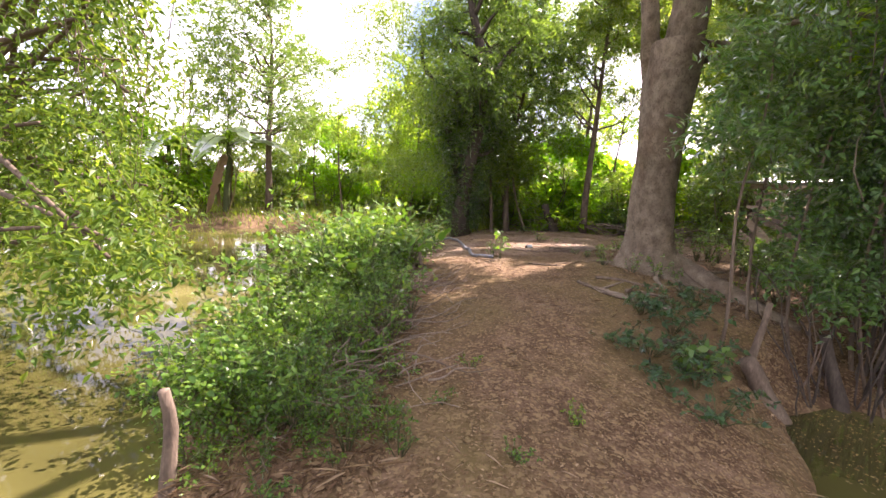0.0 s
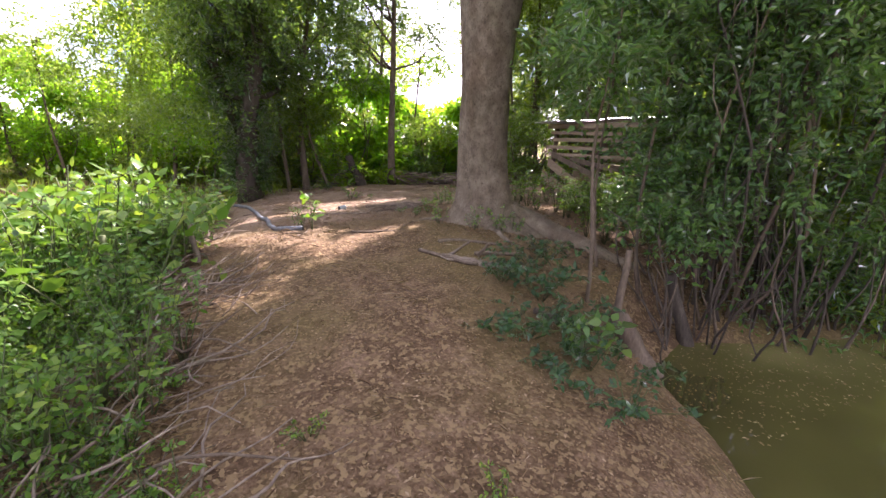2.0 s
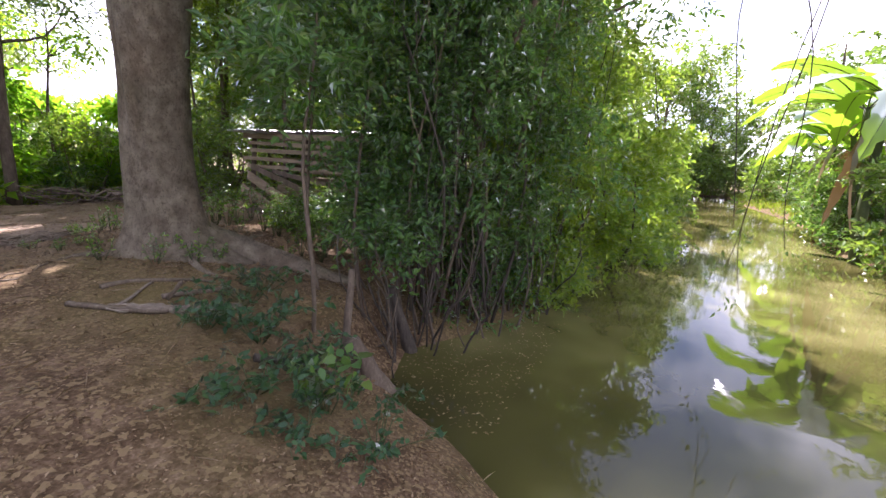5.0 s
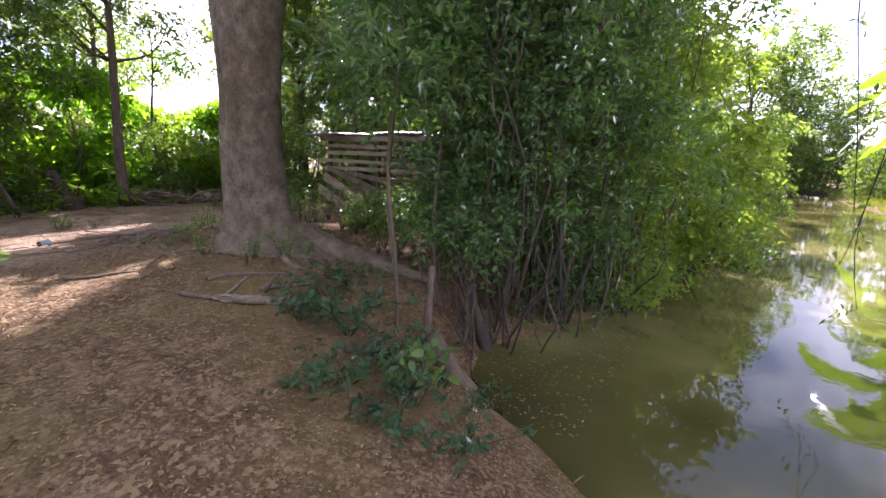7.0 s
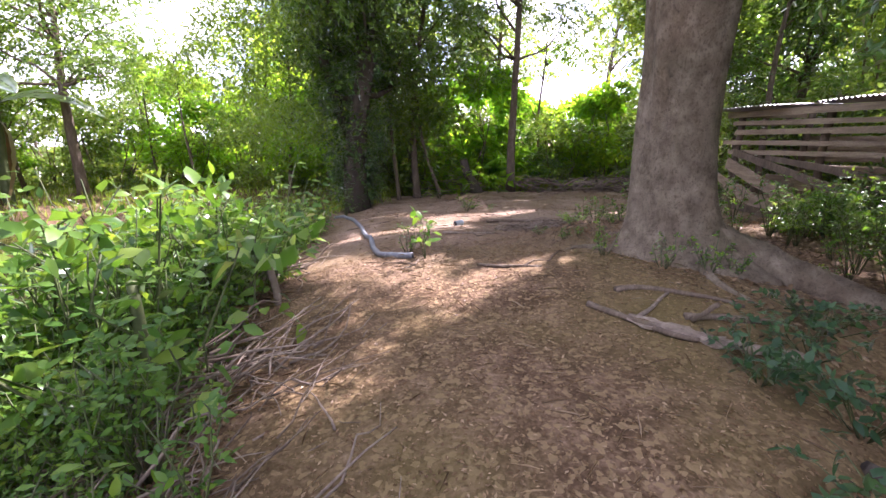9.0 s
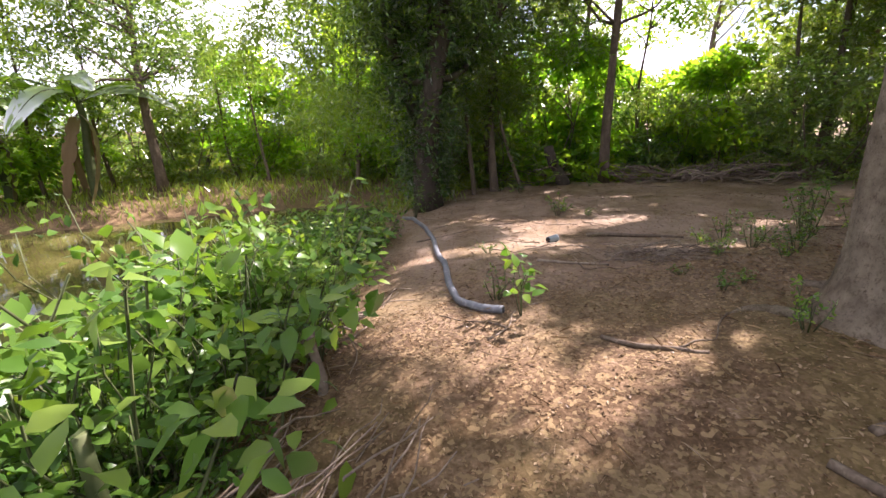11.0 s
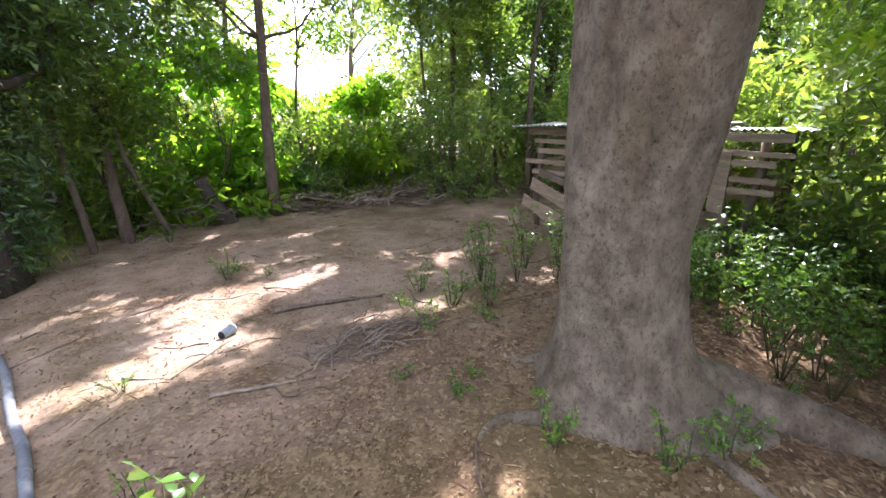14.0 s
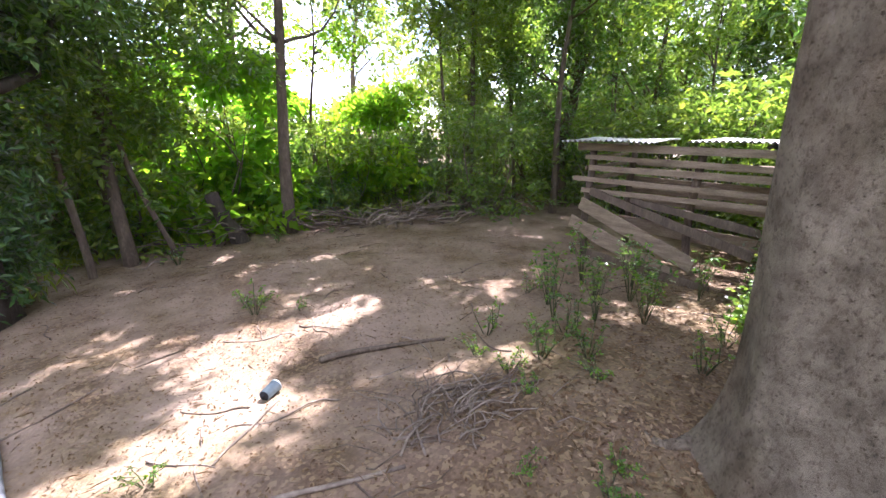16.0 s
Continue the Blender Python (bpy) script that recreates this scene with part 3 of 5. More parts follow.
    for k in range(2100):
        gx, gy, h = r2.uniform(-0.9, 7.5), r2.uniform(0.8, 15.0), r2.uniform(6.8, 8.8)
        size = r2.uniform(0.2, 0.3) if gy > 8 else r2.uniform(0.24, 0.34)
        held = False
        for cx, cy, hl, hw, turn in SHADE_GAPS:
            c, d = math.cos(radians(turn)), math.sin(radians(turn))
            u, w = (gx - cx) * c + (gy - cy) * d, (gy - cy) * c - (gx - cx) * d
            held = held or (u / (hl + size + 0.27)) ** 2 + (w / (hw + size + 0.27)) ** 2 < 1
        wave = math.sin(gx * 4.3 + 1.4 * math.sin(gy * 2.1)) + math.sin(gy * 5.2 - gx * 1.6 + 0.6) + 0.6 * math.sin(gx * 8.1 + gy * 6.3)
        open_to = float(np.interp(gy, [3.0, 7.4, 8.8, 10.0, 15.0], [2.6, 2.6, 0.75, 0.15, -0.05])) - 1.6 * max(0.0, 0.1 - gx) - (4.0 if gx > 4.7 and 5.6 < gy < 9.4 else 0.0)
        if held or wave > open_to:
            continue
        fine.append(((gx + slope * (h - 0.3) * math.sin(SUN_AZ) - bx, gy + slope * (h - 0.3) * math.cos(SUN_AZ) - by, h - bz), (size, size, size * 0.7), 30))
    # more unseen leaves overhead, added to cut skylight on the near ground
    for k in range(58):
        blobs.append(((r2.uniform(1.2, 5.6) - bx, r2.uniform(-1.2, 5.6) - by, r2.uniform(6.6, 8.4)), (0.9, 0.9, 0.4), 64))
    part("crown", crown_mesh("crown", blobs, LEAF_MID, 0.13, 8, 0.45, 0.5), tree, "broad green crown, added mostly out of view for shade")
    part("high_crown", crown_mesh("high_crown", fine, LEAF_MID, 0.12, 8, 0.28, 0.5), tree, "unseen high leafy twigs added to cast flecked shade")
    # two sprays of one tree: sunlit and shaded looks come from leaf colour
    part("low_spray", crown_mesh("low_spray", lumps(9, 0.8, 2.2, 3.6, 0.4, 34, 2.3, -1.6), LEAF_LIME_LIT, 0.15, 8, 0.4, 0.4), tree, "low leafy spray with sunlight put into its bright green")
    part("shaded_spray", crown_mesh("shaded_spray", [((r2.uniform(2.2, 3.9), r2.uniform(-0.8, 0.9), r2.uniform(2.9, 4.8)), (0.6, 0.6, 0.35), 62) for _ in range(13)], LEAF_DARK, 0.11, 8, 0.42, 0.42), tree, "leafy spray before the coop with shade put into its dark green")
    part("shaded_branch", Buf().add(*tube(curve_points((0.25, -0.1, 3.4), (3.4, 0.2, 4.1), 0.06, 9, 78), np.linspace(0.07, 0.012, 9), 7)).mesh("shaded_branch", BARK_BIG), tree)
    part("low_branch", Buf().add(*tube(curve_points((0.2, -0.2, 3.2), (2.6, -1.8, 3.0), 0.06, 9, 77), np.linspace(0.06, 0.012, 9), 7)).mesh("low_branch", BARK_BIG), tree)
    return tree


big_tree()


# ---- trees ----
def tree_parts(tree, tall, trunk_r, blobs, leafmat, bark, leaf=0.12, count=7, size=0.4, lean=(0, 0), hang=0.0, seed=0, clear=0.35, aspect=0.42):
    """A trunk with its limbs, and a crown of lumps, under tree."""
    top = np.array([lean[0], lean[1], tall])
    buf = Buf()
    line = curve_points((0, 0, -0.15), top, 0.025, 14, seed)
    buf.add(*tube(line, trunk_r * (1 - 0.75 * np.linspace(0, 1, 14)) + 0.25 * trunk_r * np.exp(-np.linspace(0, 1, 14) * 16), 9, 0.05, seed))
    for k, (c, r, n) in enumerate(blobs):
        f = min(0.95, max(clear, (c[2] - 0.5 * math.hypot(c[0] - lean[0], c[1] - lean[1])) / tall))
        s = line[int(f * 13)]
        buf.add(*tube(curve_points(s, c, 0.07, 6, seed + k), np.linspace(trunk_r * 0.32, trunk_r * 0.08, 6), 5))
    part("trunk", buf.mesh("trunk", bark), tree)
    part("crown", crown_mesh("crown", blobs, leafmat, leaf, count, size, hang=hang, aspect=aspect), tree)
    return tree


def spot(x, y, turn=0.0, size=1.0, sink=0.05):
    return pose(x, y, ground_z(x, y) - sink, 0, 0, turn) @ Matrix.Diagonal((size, size, size, 1))


# ivy-dark tree at the end of the clearing
dark = thing("tree", 0.66, 14.2, ground_z(0.66, 14.2), "dark ivy-clad tree with a dense drooping crown at the clearing's edge", "tree")
tree_parts(dark, 8.5, 0.27, lumps(40, 2.0, 2.4, 8.6, 0.7, 58, 0.3, 0.3), LEAF_MID, BARK_DARK, 0.14, 8, 0.42, (-0.3, 0.1), 0.25, 3, aspect=0.5)
part("creeper", crown_mesh("creeper", [((0.1 * math.sin(k * 2.0), 0.1 * math.cos(k), 0.5 + 0.3 * k), (0.36 + 0.08 * k, 0.36 + 0.08 * k, 0.36), 110) for k in range(15)], LEAF_IVY, 0.12, 6, 0.28, hang=0.3), dark, "dark creeper leaves clothing the trunk")
part("hanging_foliage", crown_mesh("hanging_foliage", lumps(24, 1.7, 1.8, 8.6, 0.7, 62, -2.0, -0.6), LEAF_LIGHT, 0.13, 9, 0.6, 0.3, 0.5, 0.7), dark, "light feathery foliage drooping towards the pond")
part("side_foliage", crown_mesh("side_foliage", lumps(13, 1.4, 2.4, 7.4, 0.55, 50, 2.3, 1.2), LEAF_MID, 0.11, 8, 0.4, 0.45), dark)
part("second_stem", Buf().add(*tube(curve_points((-0.05, 0, 1.6), (-1.5, 0.3, 6.0), 0.06, 9, 4), np.linspace(0.13, 0.05, 9), 8)).mesh("second_stem", BARK_DARK), dark)

# thin tree in the middle of the far edge
thin = thing("tree", 5.02, 15.5, ground_z(5.02, 15.5), "slender brown-barked tree at the clearing's far edge", "tree")
tree_parts(thin, 8.0, 0.13, lumps(15, 1.7, 3.9, 8.6, 0.65, 74), LEAF_MID, BARK, 0.13, 7, 0.42, (0.35, 0.2), 0.1, 5, 0.5, 0.48)

# shade trees round the clearing
for x, y, tall, r, blobs, mat, lab in (
    (2.3, 15.4, 8.4, 0.1, lumps(18, 1.8, 4.0, 8.4, 0.65, 52), LEAF_MID, "green-leaved shade tree at the clearing's edge"),
    (1.2, 20.2, 9.0, 0.13, lumps(20, 2.1, 3.6, 9.2, 0.8, 54), LEAF_MID, "tall leafy shade tree behind the clearing"),
    (3.9, 21.2, 9.4, 0.13, lumps(20, 2.1, 3.8, 9.6, 0.8, 54), LEAF_LIGHT, "tall light-leaved shade tree behind the clearing"),
    (6.6, 21.8, 9.0, 0.13, lumps(20, 2.1, 3.6, 9.2, 0.8, 54), LEAF_MID, "tall leafy shade tree behind the clearing"),
    (12.4, 13.5, 7.6, 0.16, lumps(28, 1.7, 1.8, 8.0, 0.7, 60), LEAF_DARK, "dense dark evergreen tree behind the coop"),
    (16.4, 12.6, 8.4, 0.13, lumps(20, 2.2, 3.2, 9.0, 0.7, 52), LEAF_MID, "tall green shade tree behind the coop"),
    (10.6, 12.8, 7.0, 0.09, lumps(8, 1.3, 4.4, 7.6, 0.55, 48), LEAF_MID, "slim shade tree standing behind the coop"),
):
    t = thing("tree", x, y, ground_z(x, y), lab, "tree", "shade trees round the clearing")
    tree_parts(t, tall, r, blobs, mat, BARK, 0.15, 7, 0.42, (0.2, 0.1), 0.15, int(x * 10), aspect=0.5)

# the woods behind: four kinds, copied about
kinds = []
for k, (tall, rad, z0, mat, hang) in enumerate(((9.0, 2.4, 2.4, LEAF_LIGHT, 0.0), (7.5, 2.1, 1.6, LEAF_DARK, 0.1), (10.5, 2.3, 3.2, LEAF_MID, 0.15), (6.5, 2.0, 1.2, LEAF_LIME_LIT, 0.0))):
    t = thing("tree", 0, 0, 0, ("leafy green woodland tree behind the clearing", "dark-leaved woodland tree behind the clearing", "tall light-crowned woodland tree", "yellow-green young tree lit from behind")[k], "tree", "woodland trees")
    tree_parts(t, tall, 0.12 + 0.03 * (k % 3), lumps(18, rad, z0, tall, 0.9, 56), mat, BARK, 0.2, 7, 0.5, (0.3, 0.1), hang, 20 + k, aspect=0.5)
    kinds.append(t)
PLACES = [(15.5, 19.6, 2), (19.5, 7.0, 0), (24.0, 9.0, 0), (30.0, 9.5, 1), (38.0, 9.0, 0), (51.0, 3.0, 2), (50.5, -1.0, 1), (51.0, -5.0, 1), (46.0, 8.0, 1), (44.0, -7.0, 0), (38.0, -7.0, 1), (34.5, -7.5, 2), (31.5, -7.8, 0), (28.0, -8.0, 0), (25.5, -7.8, 1), (54.0, 0.5, 1), (49.5, 5.5, 0), (54.0, -3.5, 0), (42.0, 7.5, 1), (34.0, 8.0, 0), (23.5, -9.0, 1), (19.5, -8.0, 0), (15.5, -8.2, 2), (6.5, -14.0, 0), (0.0, -13.0, 2), (-5.0, -19.0, 1), (-14.0, -14.0, 0), (-17.0, -4.0, 2), (-16.0, 3.5, 1), (-17.5, 10.0, 0), (-20.0, 17.0, 2), (2.5, 33.0, 2), (10.0, 34.0, 0), (18.0, 31.0, 1), (-3.0, 35.0, 0), (26.0, 27.0, 2), (32.0, 20.0, 0), (36.0, 14.0, 1)]
LOW_PLACES = [(-9.5, 30.0), (-14.0, 29.0), (-18.5, 27.0), (-23.0, 24.0), (-6.0, 33.0), (-12.0, 36.0), (-20.0, 35.0), (-28.0, 30.0), (-3.5, 29.5), (-1.0, 31.5), (5.5, 32.0), (13.5, 33.5), (22.0, 30.0), (-26.0, 16.0), (-24.0, 8.0), (49.6, -4.0), (49.6, -1.4), (49.7, 1.0), (49.6, 3.4), (49.8, 5.8), (53.0, -0.4), (53.0, 2.4)]
far_kind = thing("tree", 0, 0, 0, "distant green tree in the hazy woods around", "tree", "distant trees")
tree_parts(far_kind, 9.5, 0.18, lumps(15, 3.0, 1.2, 9.8, 1.4, 32), LEAF_MID, BARK, 0.36, 6, 0.8, (0.3, 0.1), 0.05, 28, aspect=0.55)
kinds.append(far_kind)
used = set()
PLACES += [(18.6, 11.6, 1), (17.8, 14.2, 1), (19.0, 9.2, 0), (26.0, 20.6, 1), (22.5, 23.0, 0), (-2.6, 23.0, 3), (23.0, 17.0, 1), (21.0, 10.6, 1)]
for x, y, k in PLACES:
    k = 4 if math.hypot(x - 1, y - 5) > 23 else k
    m = spot(x, y, rng.uniform(0, 360), rng.uniform(0.85, 1.2) * ((1.3 if y > 0 else 0.95) if x > 24 else 1.0))
    if k in used:
        copy_thing(kinds[k], m)
    else:
        kinds[k].matrix_basis = m
        used.add(k)

for x, y in LOW_PLACES:
    copy_thing(kinds[4], spot(x, y, rng.uniform(0, 360), rng.uniform(0.42, 0.6), 0.4))

# lone light-crowned tree across the left pond
lone = thing("tree", -7.6, 19.5, ground_z(-7.6, 19.5), "feathery pale-green tree alone on the far pond bank", "tree")
tree_parts(lone, 8.5, 0.15, lumps(36, 2.9, 2.6, 9.8, 0.85, 75), LEAF_MID, BARK, 0.17, 7, 0.45, (0.1, 0), 0.1, 33, 0.4)

# shrubs: three kinds, copied along the edges
shrub_kinds = []
for k, (mat, tall, leafsize, asp) in enumerate(((LEAF_LIME_LIT, 2.7, 0.19, 0.6), (LEAF_MID, 2.1, 0.13, 0.5), (LEAF_DARK, 1.9, 0.12, 0.5))):
    s = thing("shrub", 0, 0, 0, ("bright yellow-green shrub lit from behind", "bushy green shrub with thin stems", "dense dark green shrub")[k], "shrub", "shrubs at the wood's edge")
    for i in range(7):
        a, rr = rng.uniform(0, 2 * np.pi), rng.uniform(0.3, 1.0)
        part("stem", Buf().add(*tube(curve_points((0.2 * math.cos(a), 0.2 * math.sin(a), -0.1), (rr * math.cos(a), rr * math.sin(a), tall * rng.uniform(0.6, 1.0)), 0.08, 7, i + 9 * k), np.linspace(0.022, 0.006, 7), 5)).mesh("stem", BARK), s)
    part("foliage", crown_mesh("foliage", lumps((10, 13, 13)[k], 1.05, 0.25, tall, 0.5, 33), mat, leafsize * 1.06, 7, 0.36, asp, rich=False), s)
    shrub_kinds.append(s)
SHRUBS = [(2.6, 19.6, 1), (3.9, 19.9, 0), (4.2, 16.9, 0), (1.0, 18.8, 0), (6.6, 17.2, 2), (5.4, 19.8, 1), (8.6, 16.6, 0), (8.6, 19.6, 1), (10.6, 17.2, 2), (11.4, 18.8, 0), (13.2, 13.8, 1), (12.6, 12.4, 1), (11.2, 9.6, 1), (10.6, 8.2, 0), (9.6, 6.8, 1), (1.6, 17.2, 1), (-0.2, 19.6, 0), (0.8, 20.2, 1), (13.8, 11.0, 1), (15.0, 7.8, 1), (8.2, 5.6, 1), (13.0, 5.2, 1), (10.4, 5.3, 0), (17.0, 4.6, 1), (20.0, 5.2, 0), (23.0, 5.6, 1), (28.0, 6.0, 0), (34.0, 6.2, 1), (42.0, 6.0, 0), (49.0, 1.0, 1), (49.5, -2.0, 0), (40.0, -4.6, 1), (33.0, -5.4, 2), (28.0, -4.9, 1), (24.0, -4.4, 2), (21.0, -3.9, 1), (18.0, -3.6, 2), (15.0, -3.6, 1), (12.5, -4.3, 2), (19.6, -3.6, 2), (22.6, -4.0, 1), (9.5, -6.0, 1), (-12.0, 17.8, 0), (-13.5, 14.0, 1), (-12.0, 9.5, 2), (-11.6, 6.0, 1), (-12.0, 2.0, 0), (-14.0, -2.0, 1), (2.4, -9.0, 1), (-0.6, -7.5, 1), (1.2, 22.0, 0), (-17.0, 20.5, 0), (-6.4, 23.5, 0), (-11.5, 22.5, 1), (16.6, 16.2, 1), (7.0, 20.2, 0), (-4.2, 24.5, 0), (1.2, 24.5, 0), (14.8, 14.8, 0), (11.6, 11.4, 1), (12.4, 9.8, 0), (9.2, 13.9, 1), (17.0, 17.4, 1), (19.6, 18.4, 1), (18.6, 15.6, 0), (21.4, 19.6, 1), (16.6, 19.0, 0), (23.0, 21.6, 1), (-7.6, 21.6, 1), (-3.0, 21.5, 1), (-5.2, 22.0, 0), (-1.4, 20.4, 1), (-9.4, 22.4, 1), (-10.8, 20.0, 0), (3.2, 17.3, 0), (5.3, 17.2, 0), (9.6, 17.4, 1), (1.2, 16.8, 1), (2.4, 16.6, 1), (6.9, 16.4, 1), (8.4, 16.9, 0), (12.2, 16.6, 1), (13.4, 15.0, 1)]
used = set()
for x, y, k in SHRUBS:
    k = 1 if x > 9 and k == 0 else k
    m = spot(x, y, rng.uniform(0, 360), rng.uniform(0.8, 1.25))
    if k in used:
        copy_thing(shrub_kinds[k], m)
    else:
        shrub_kinds[k].matrix_basis = m
        used.add(k)

screen_kinds = []
for k, (mat, lab) in enumerate(((LEAF_LIME_LIT, "sparse sunlit young tree behind the clearing"), (LEAF_LIGHT, "thin-leaved green young tree behind the clearing"))):
    t = thing("young_tree", 0, 0, 0, lab, "tree", "young trees behind the clearing")
    tree_parts(t, 5.2, 0.06, lumps(12, 1.2, 1.4, 5.8, 0.5, 24), mat, BARK, 0.15, 6, 0.4, (0.3, 0.1), 0.1, 90 + k, aspect=0.5)
    screen_kinds.append(t)
used = set()
for x, y, k in ((2.4, 16.4, 1), (6.6, 17.0, 0), (1.6, 16.6, 1), (11.2, 16.9, 1), (12.4, 15.2, 1), (-1.4, 18.8, 1), (13.4, 12.8, 0), (-4.6, 20.6, 1), (-6.0, 21.6, 0), (-9.6, 20.4, 1), (-10.8, 19.0, 1), (10.2, 16.0, 0), (13.6, 15.8, 1), (15.2, 13.6, 0), (15.6, 18.0, 1), (17.6, 14.6, 1), (14.6, 10.6, 1), (16.0, 12.0, 0), (19.0, 12.0, 1), (18.0, 16.4, 0)):
    k = 1 if x > 9 else k
    m = spot(x, y, rng.uniform(0, 360), rng.uniform(0.8, 1.15))
    if k in used:
        copy_thing(screen_kinds[k], m)
    else:
        screen_kinds[k].matrix_basis = m
        used.add(k)

# ---- thicket on the right bank ----
def thicket_shrub(x, y, tall, rad, n, twigs, mat, seed, z0=0.7, leaf=0.085, stems=12, label="dark tangled thicket shrub overhanging the pond"):
    s = thing("thicket_shrub", x, y, ground_z(x, y), label, "shrub", "thicket on the bank")
    for i in range(stems):
        a, rr = rng.uniform(0, 2 * np.pi), rng.uniform(0.1, rad * 0.8)
        b = 0.35 * rad
        part("stem", Buf().add(*tube(curve_points((b * math.cos(a) * rng.uniform(0.3, 1), b * math.sin(a) * rng.uniform(0.3, 1), -0.3), (rr * math.cos(a), rr * math.sin(a), tall * rng.uniform(0.6, 1.0)), 0.06, 9, seed * 31 + i), np.linspace(rng.uniform(0.012, 0.03), 0.007, 9), 6)).mesh("stem", (BARK_DARK, BARK_DARK, BARK)[i % 3]), s)
    part("foliage", crown_mesh("foliage", lumps(n, rad, z0, tall, 0.5, twigs), mat, leaf, 7, 0.34, 0.52, hang=0.15), s)
    return s


thicket_shrub(5.0, 4.65, 5.6, 0.9, 36, 74, LEAF_DARK, 1, 1.15, 0.088, 13)
thicket_shrub(6.0, 4.3, 6.4, 1.4, 50, 78, LEAF_DARK, 2, 0.95, 0.09, 14)
# paler leaf colour on the next two stands in for sunlight
thicket_shrub(7.8, 3.95, 5.0, 1.4, 36, 66, LEAF_LIGHT, 3, 0.0, 0.105)
thicket_shrub(9.8, 3.6, 4.2, 1.6, 30, 62, LEAF_LIGHT, 4, -0.1, 0.13)
thicket_shrub(12.4, 3.2, 3.6, 1.6, 26, 60, LEAF_MID, 5, -0.1, 0.14)
thicket_shrub(15.4, 3.1, 3.4, 1.6, 22, 55, LEAF_MID, 7, -0.1, 0.15)


def root_tangle():
    x0, y0 = 5.0, 4.7
    g = ground_z(x0, y0)
    r = thing("root_tangle", x0, y0, g, "dark tangle of thin stems and roots along the bank", "roots")
    for k in range(60):
        x = rng.uniform(3.9, 7.0)
        y = np.interp(x, [3.9, 4.6, 5.5, 7.6], [4.5, 4.5, 4.1, 3.6]) + rng.normal(0.1, 0.3)
        a, b = np.array((x - x0, y - y0, ground_z(x, y) - g - 0.2)), np.array((x - x0 + rng.normal(0, 0.35), y - y0 + rng.normal(0.15, 0.3), rng.uniform(0.5, 1.5)))
        part("root", Buf().add(*tube(curve_points(a, b, 0.06, 8, 300 + k), np.linspace(rng.uniform(0.008, 0.022), 0.006, 8), 5)).mesh("root", (BARK_DARK, BARK_DARK, BARK)[k % 3]), r)
    for k in range(26):
        x = rng.uniform(4.0, 7.4)
        a = np.array((x - x0, np.interp(x, [4, 7.4], [4.5, 3.7]) - y0 + rng.normal(0, 0.2), rng.uniform(3.0, 5.0)))
        b = a + np.array((rng.normal(0, 0.25), rng.normal(-0.05, 0.2), -rng.uniform(1.6, 3.6)))
        part("vine", Buf().add(*tube(curve_points(a, b, 0.05, 9, 400 + k), np.linspace(0.008, 0.005, 9), 5)).mesh("vine", (BARK_DARK, BARK)[k % 2]), r)
    low = [((u, np.interp(u, [0, 3.5], [-0.2, -1.0]) + rng.uniform(-0.25, 0.35), rng.uniform(-0.25, 0.8)), (0.4, 0.35, 0.3), 40) for u in rng.uniform(0.1, 3.6, 28)]
    part("foliage", crown_mesh("foliage", low, LEAF_DARK, 0.09, 7, 0.3, hang=0.3), r)


root_tangle()


# ---- left bank: tall weeds ----
weed_kinds = []
for k, (tall, stems, leafsize, asp, mat, lab) in enumerate(((1.3, 11, 0.088, 0.5, LEAF_WEED, "tall leafy green weeds growing on the pond bank"), (0.9, 11, 0.085, 0.55, LEAF_WEED, "bushy green weeds growing on the pond bank"), (0.65, 12, 0.075, 0.5, LEAF_WEED, "low tangled green weeds on the pond bank"), (1.6, 8, 0.085, 0.42, LEAF_WEED, "lanky pale-green weeds rising from the bank"), (0.75, 8, 0.12, 0.6, LEAF_WEED, "broad-leaved green weeds on the pond bank"), (1.1, 9, 0.09, 0.48, LEAF_WEED, "dark green weeds growing on the pond bank"))):
    w = thing("weed_clump", 0, 0, 0, lab, "weeds", "weeds on the bank")
    buf, lv = Buf(), Buf()
    for i in range(stems):
        a, rr = rng.uniform(0, 2 * np.pi), rng.uniform(0, 0.35)
        base = np.array([rr * math.cos(a), rr * math.sin(a), -0.15])
        h = tall * rng.uniform(0.45, 1.0)
        e = base + np.array([0.35 * h * rng.standard_normal(), 0.35 * h * rng.standard_normal(), h + 0.1])
        line = curve_points(base, e, 0.08, 8, 100 * k + i)
        buf.add(*tube(line[[0, 2, 4, 6, 7]], np.linspace(0.007, 0.003, 5), 3))
        f = np.clip(rng.uniform(0.15, 1.05, 9), 0, 1) * 7
        at = np.stack([np.interp(f, np.arange(8), line[:, c]) for c in range(3)], -1)
        d = rng.standard_normal((9, 3))
        d[:, 2] = 0.2
        sprigs(lv, at, d, rng.uniform(0.1, 0.28, 9), 3, leafsize, asp, 0.45, 0.9, True)
    tagged(part("stalk", buf.mesh("stalk", STEM), w), kind="stuff")
    part("foliage", lv.mesh("foliage", mat), w)
    weed_kinds.append(w)
used = set()
count = 0
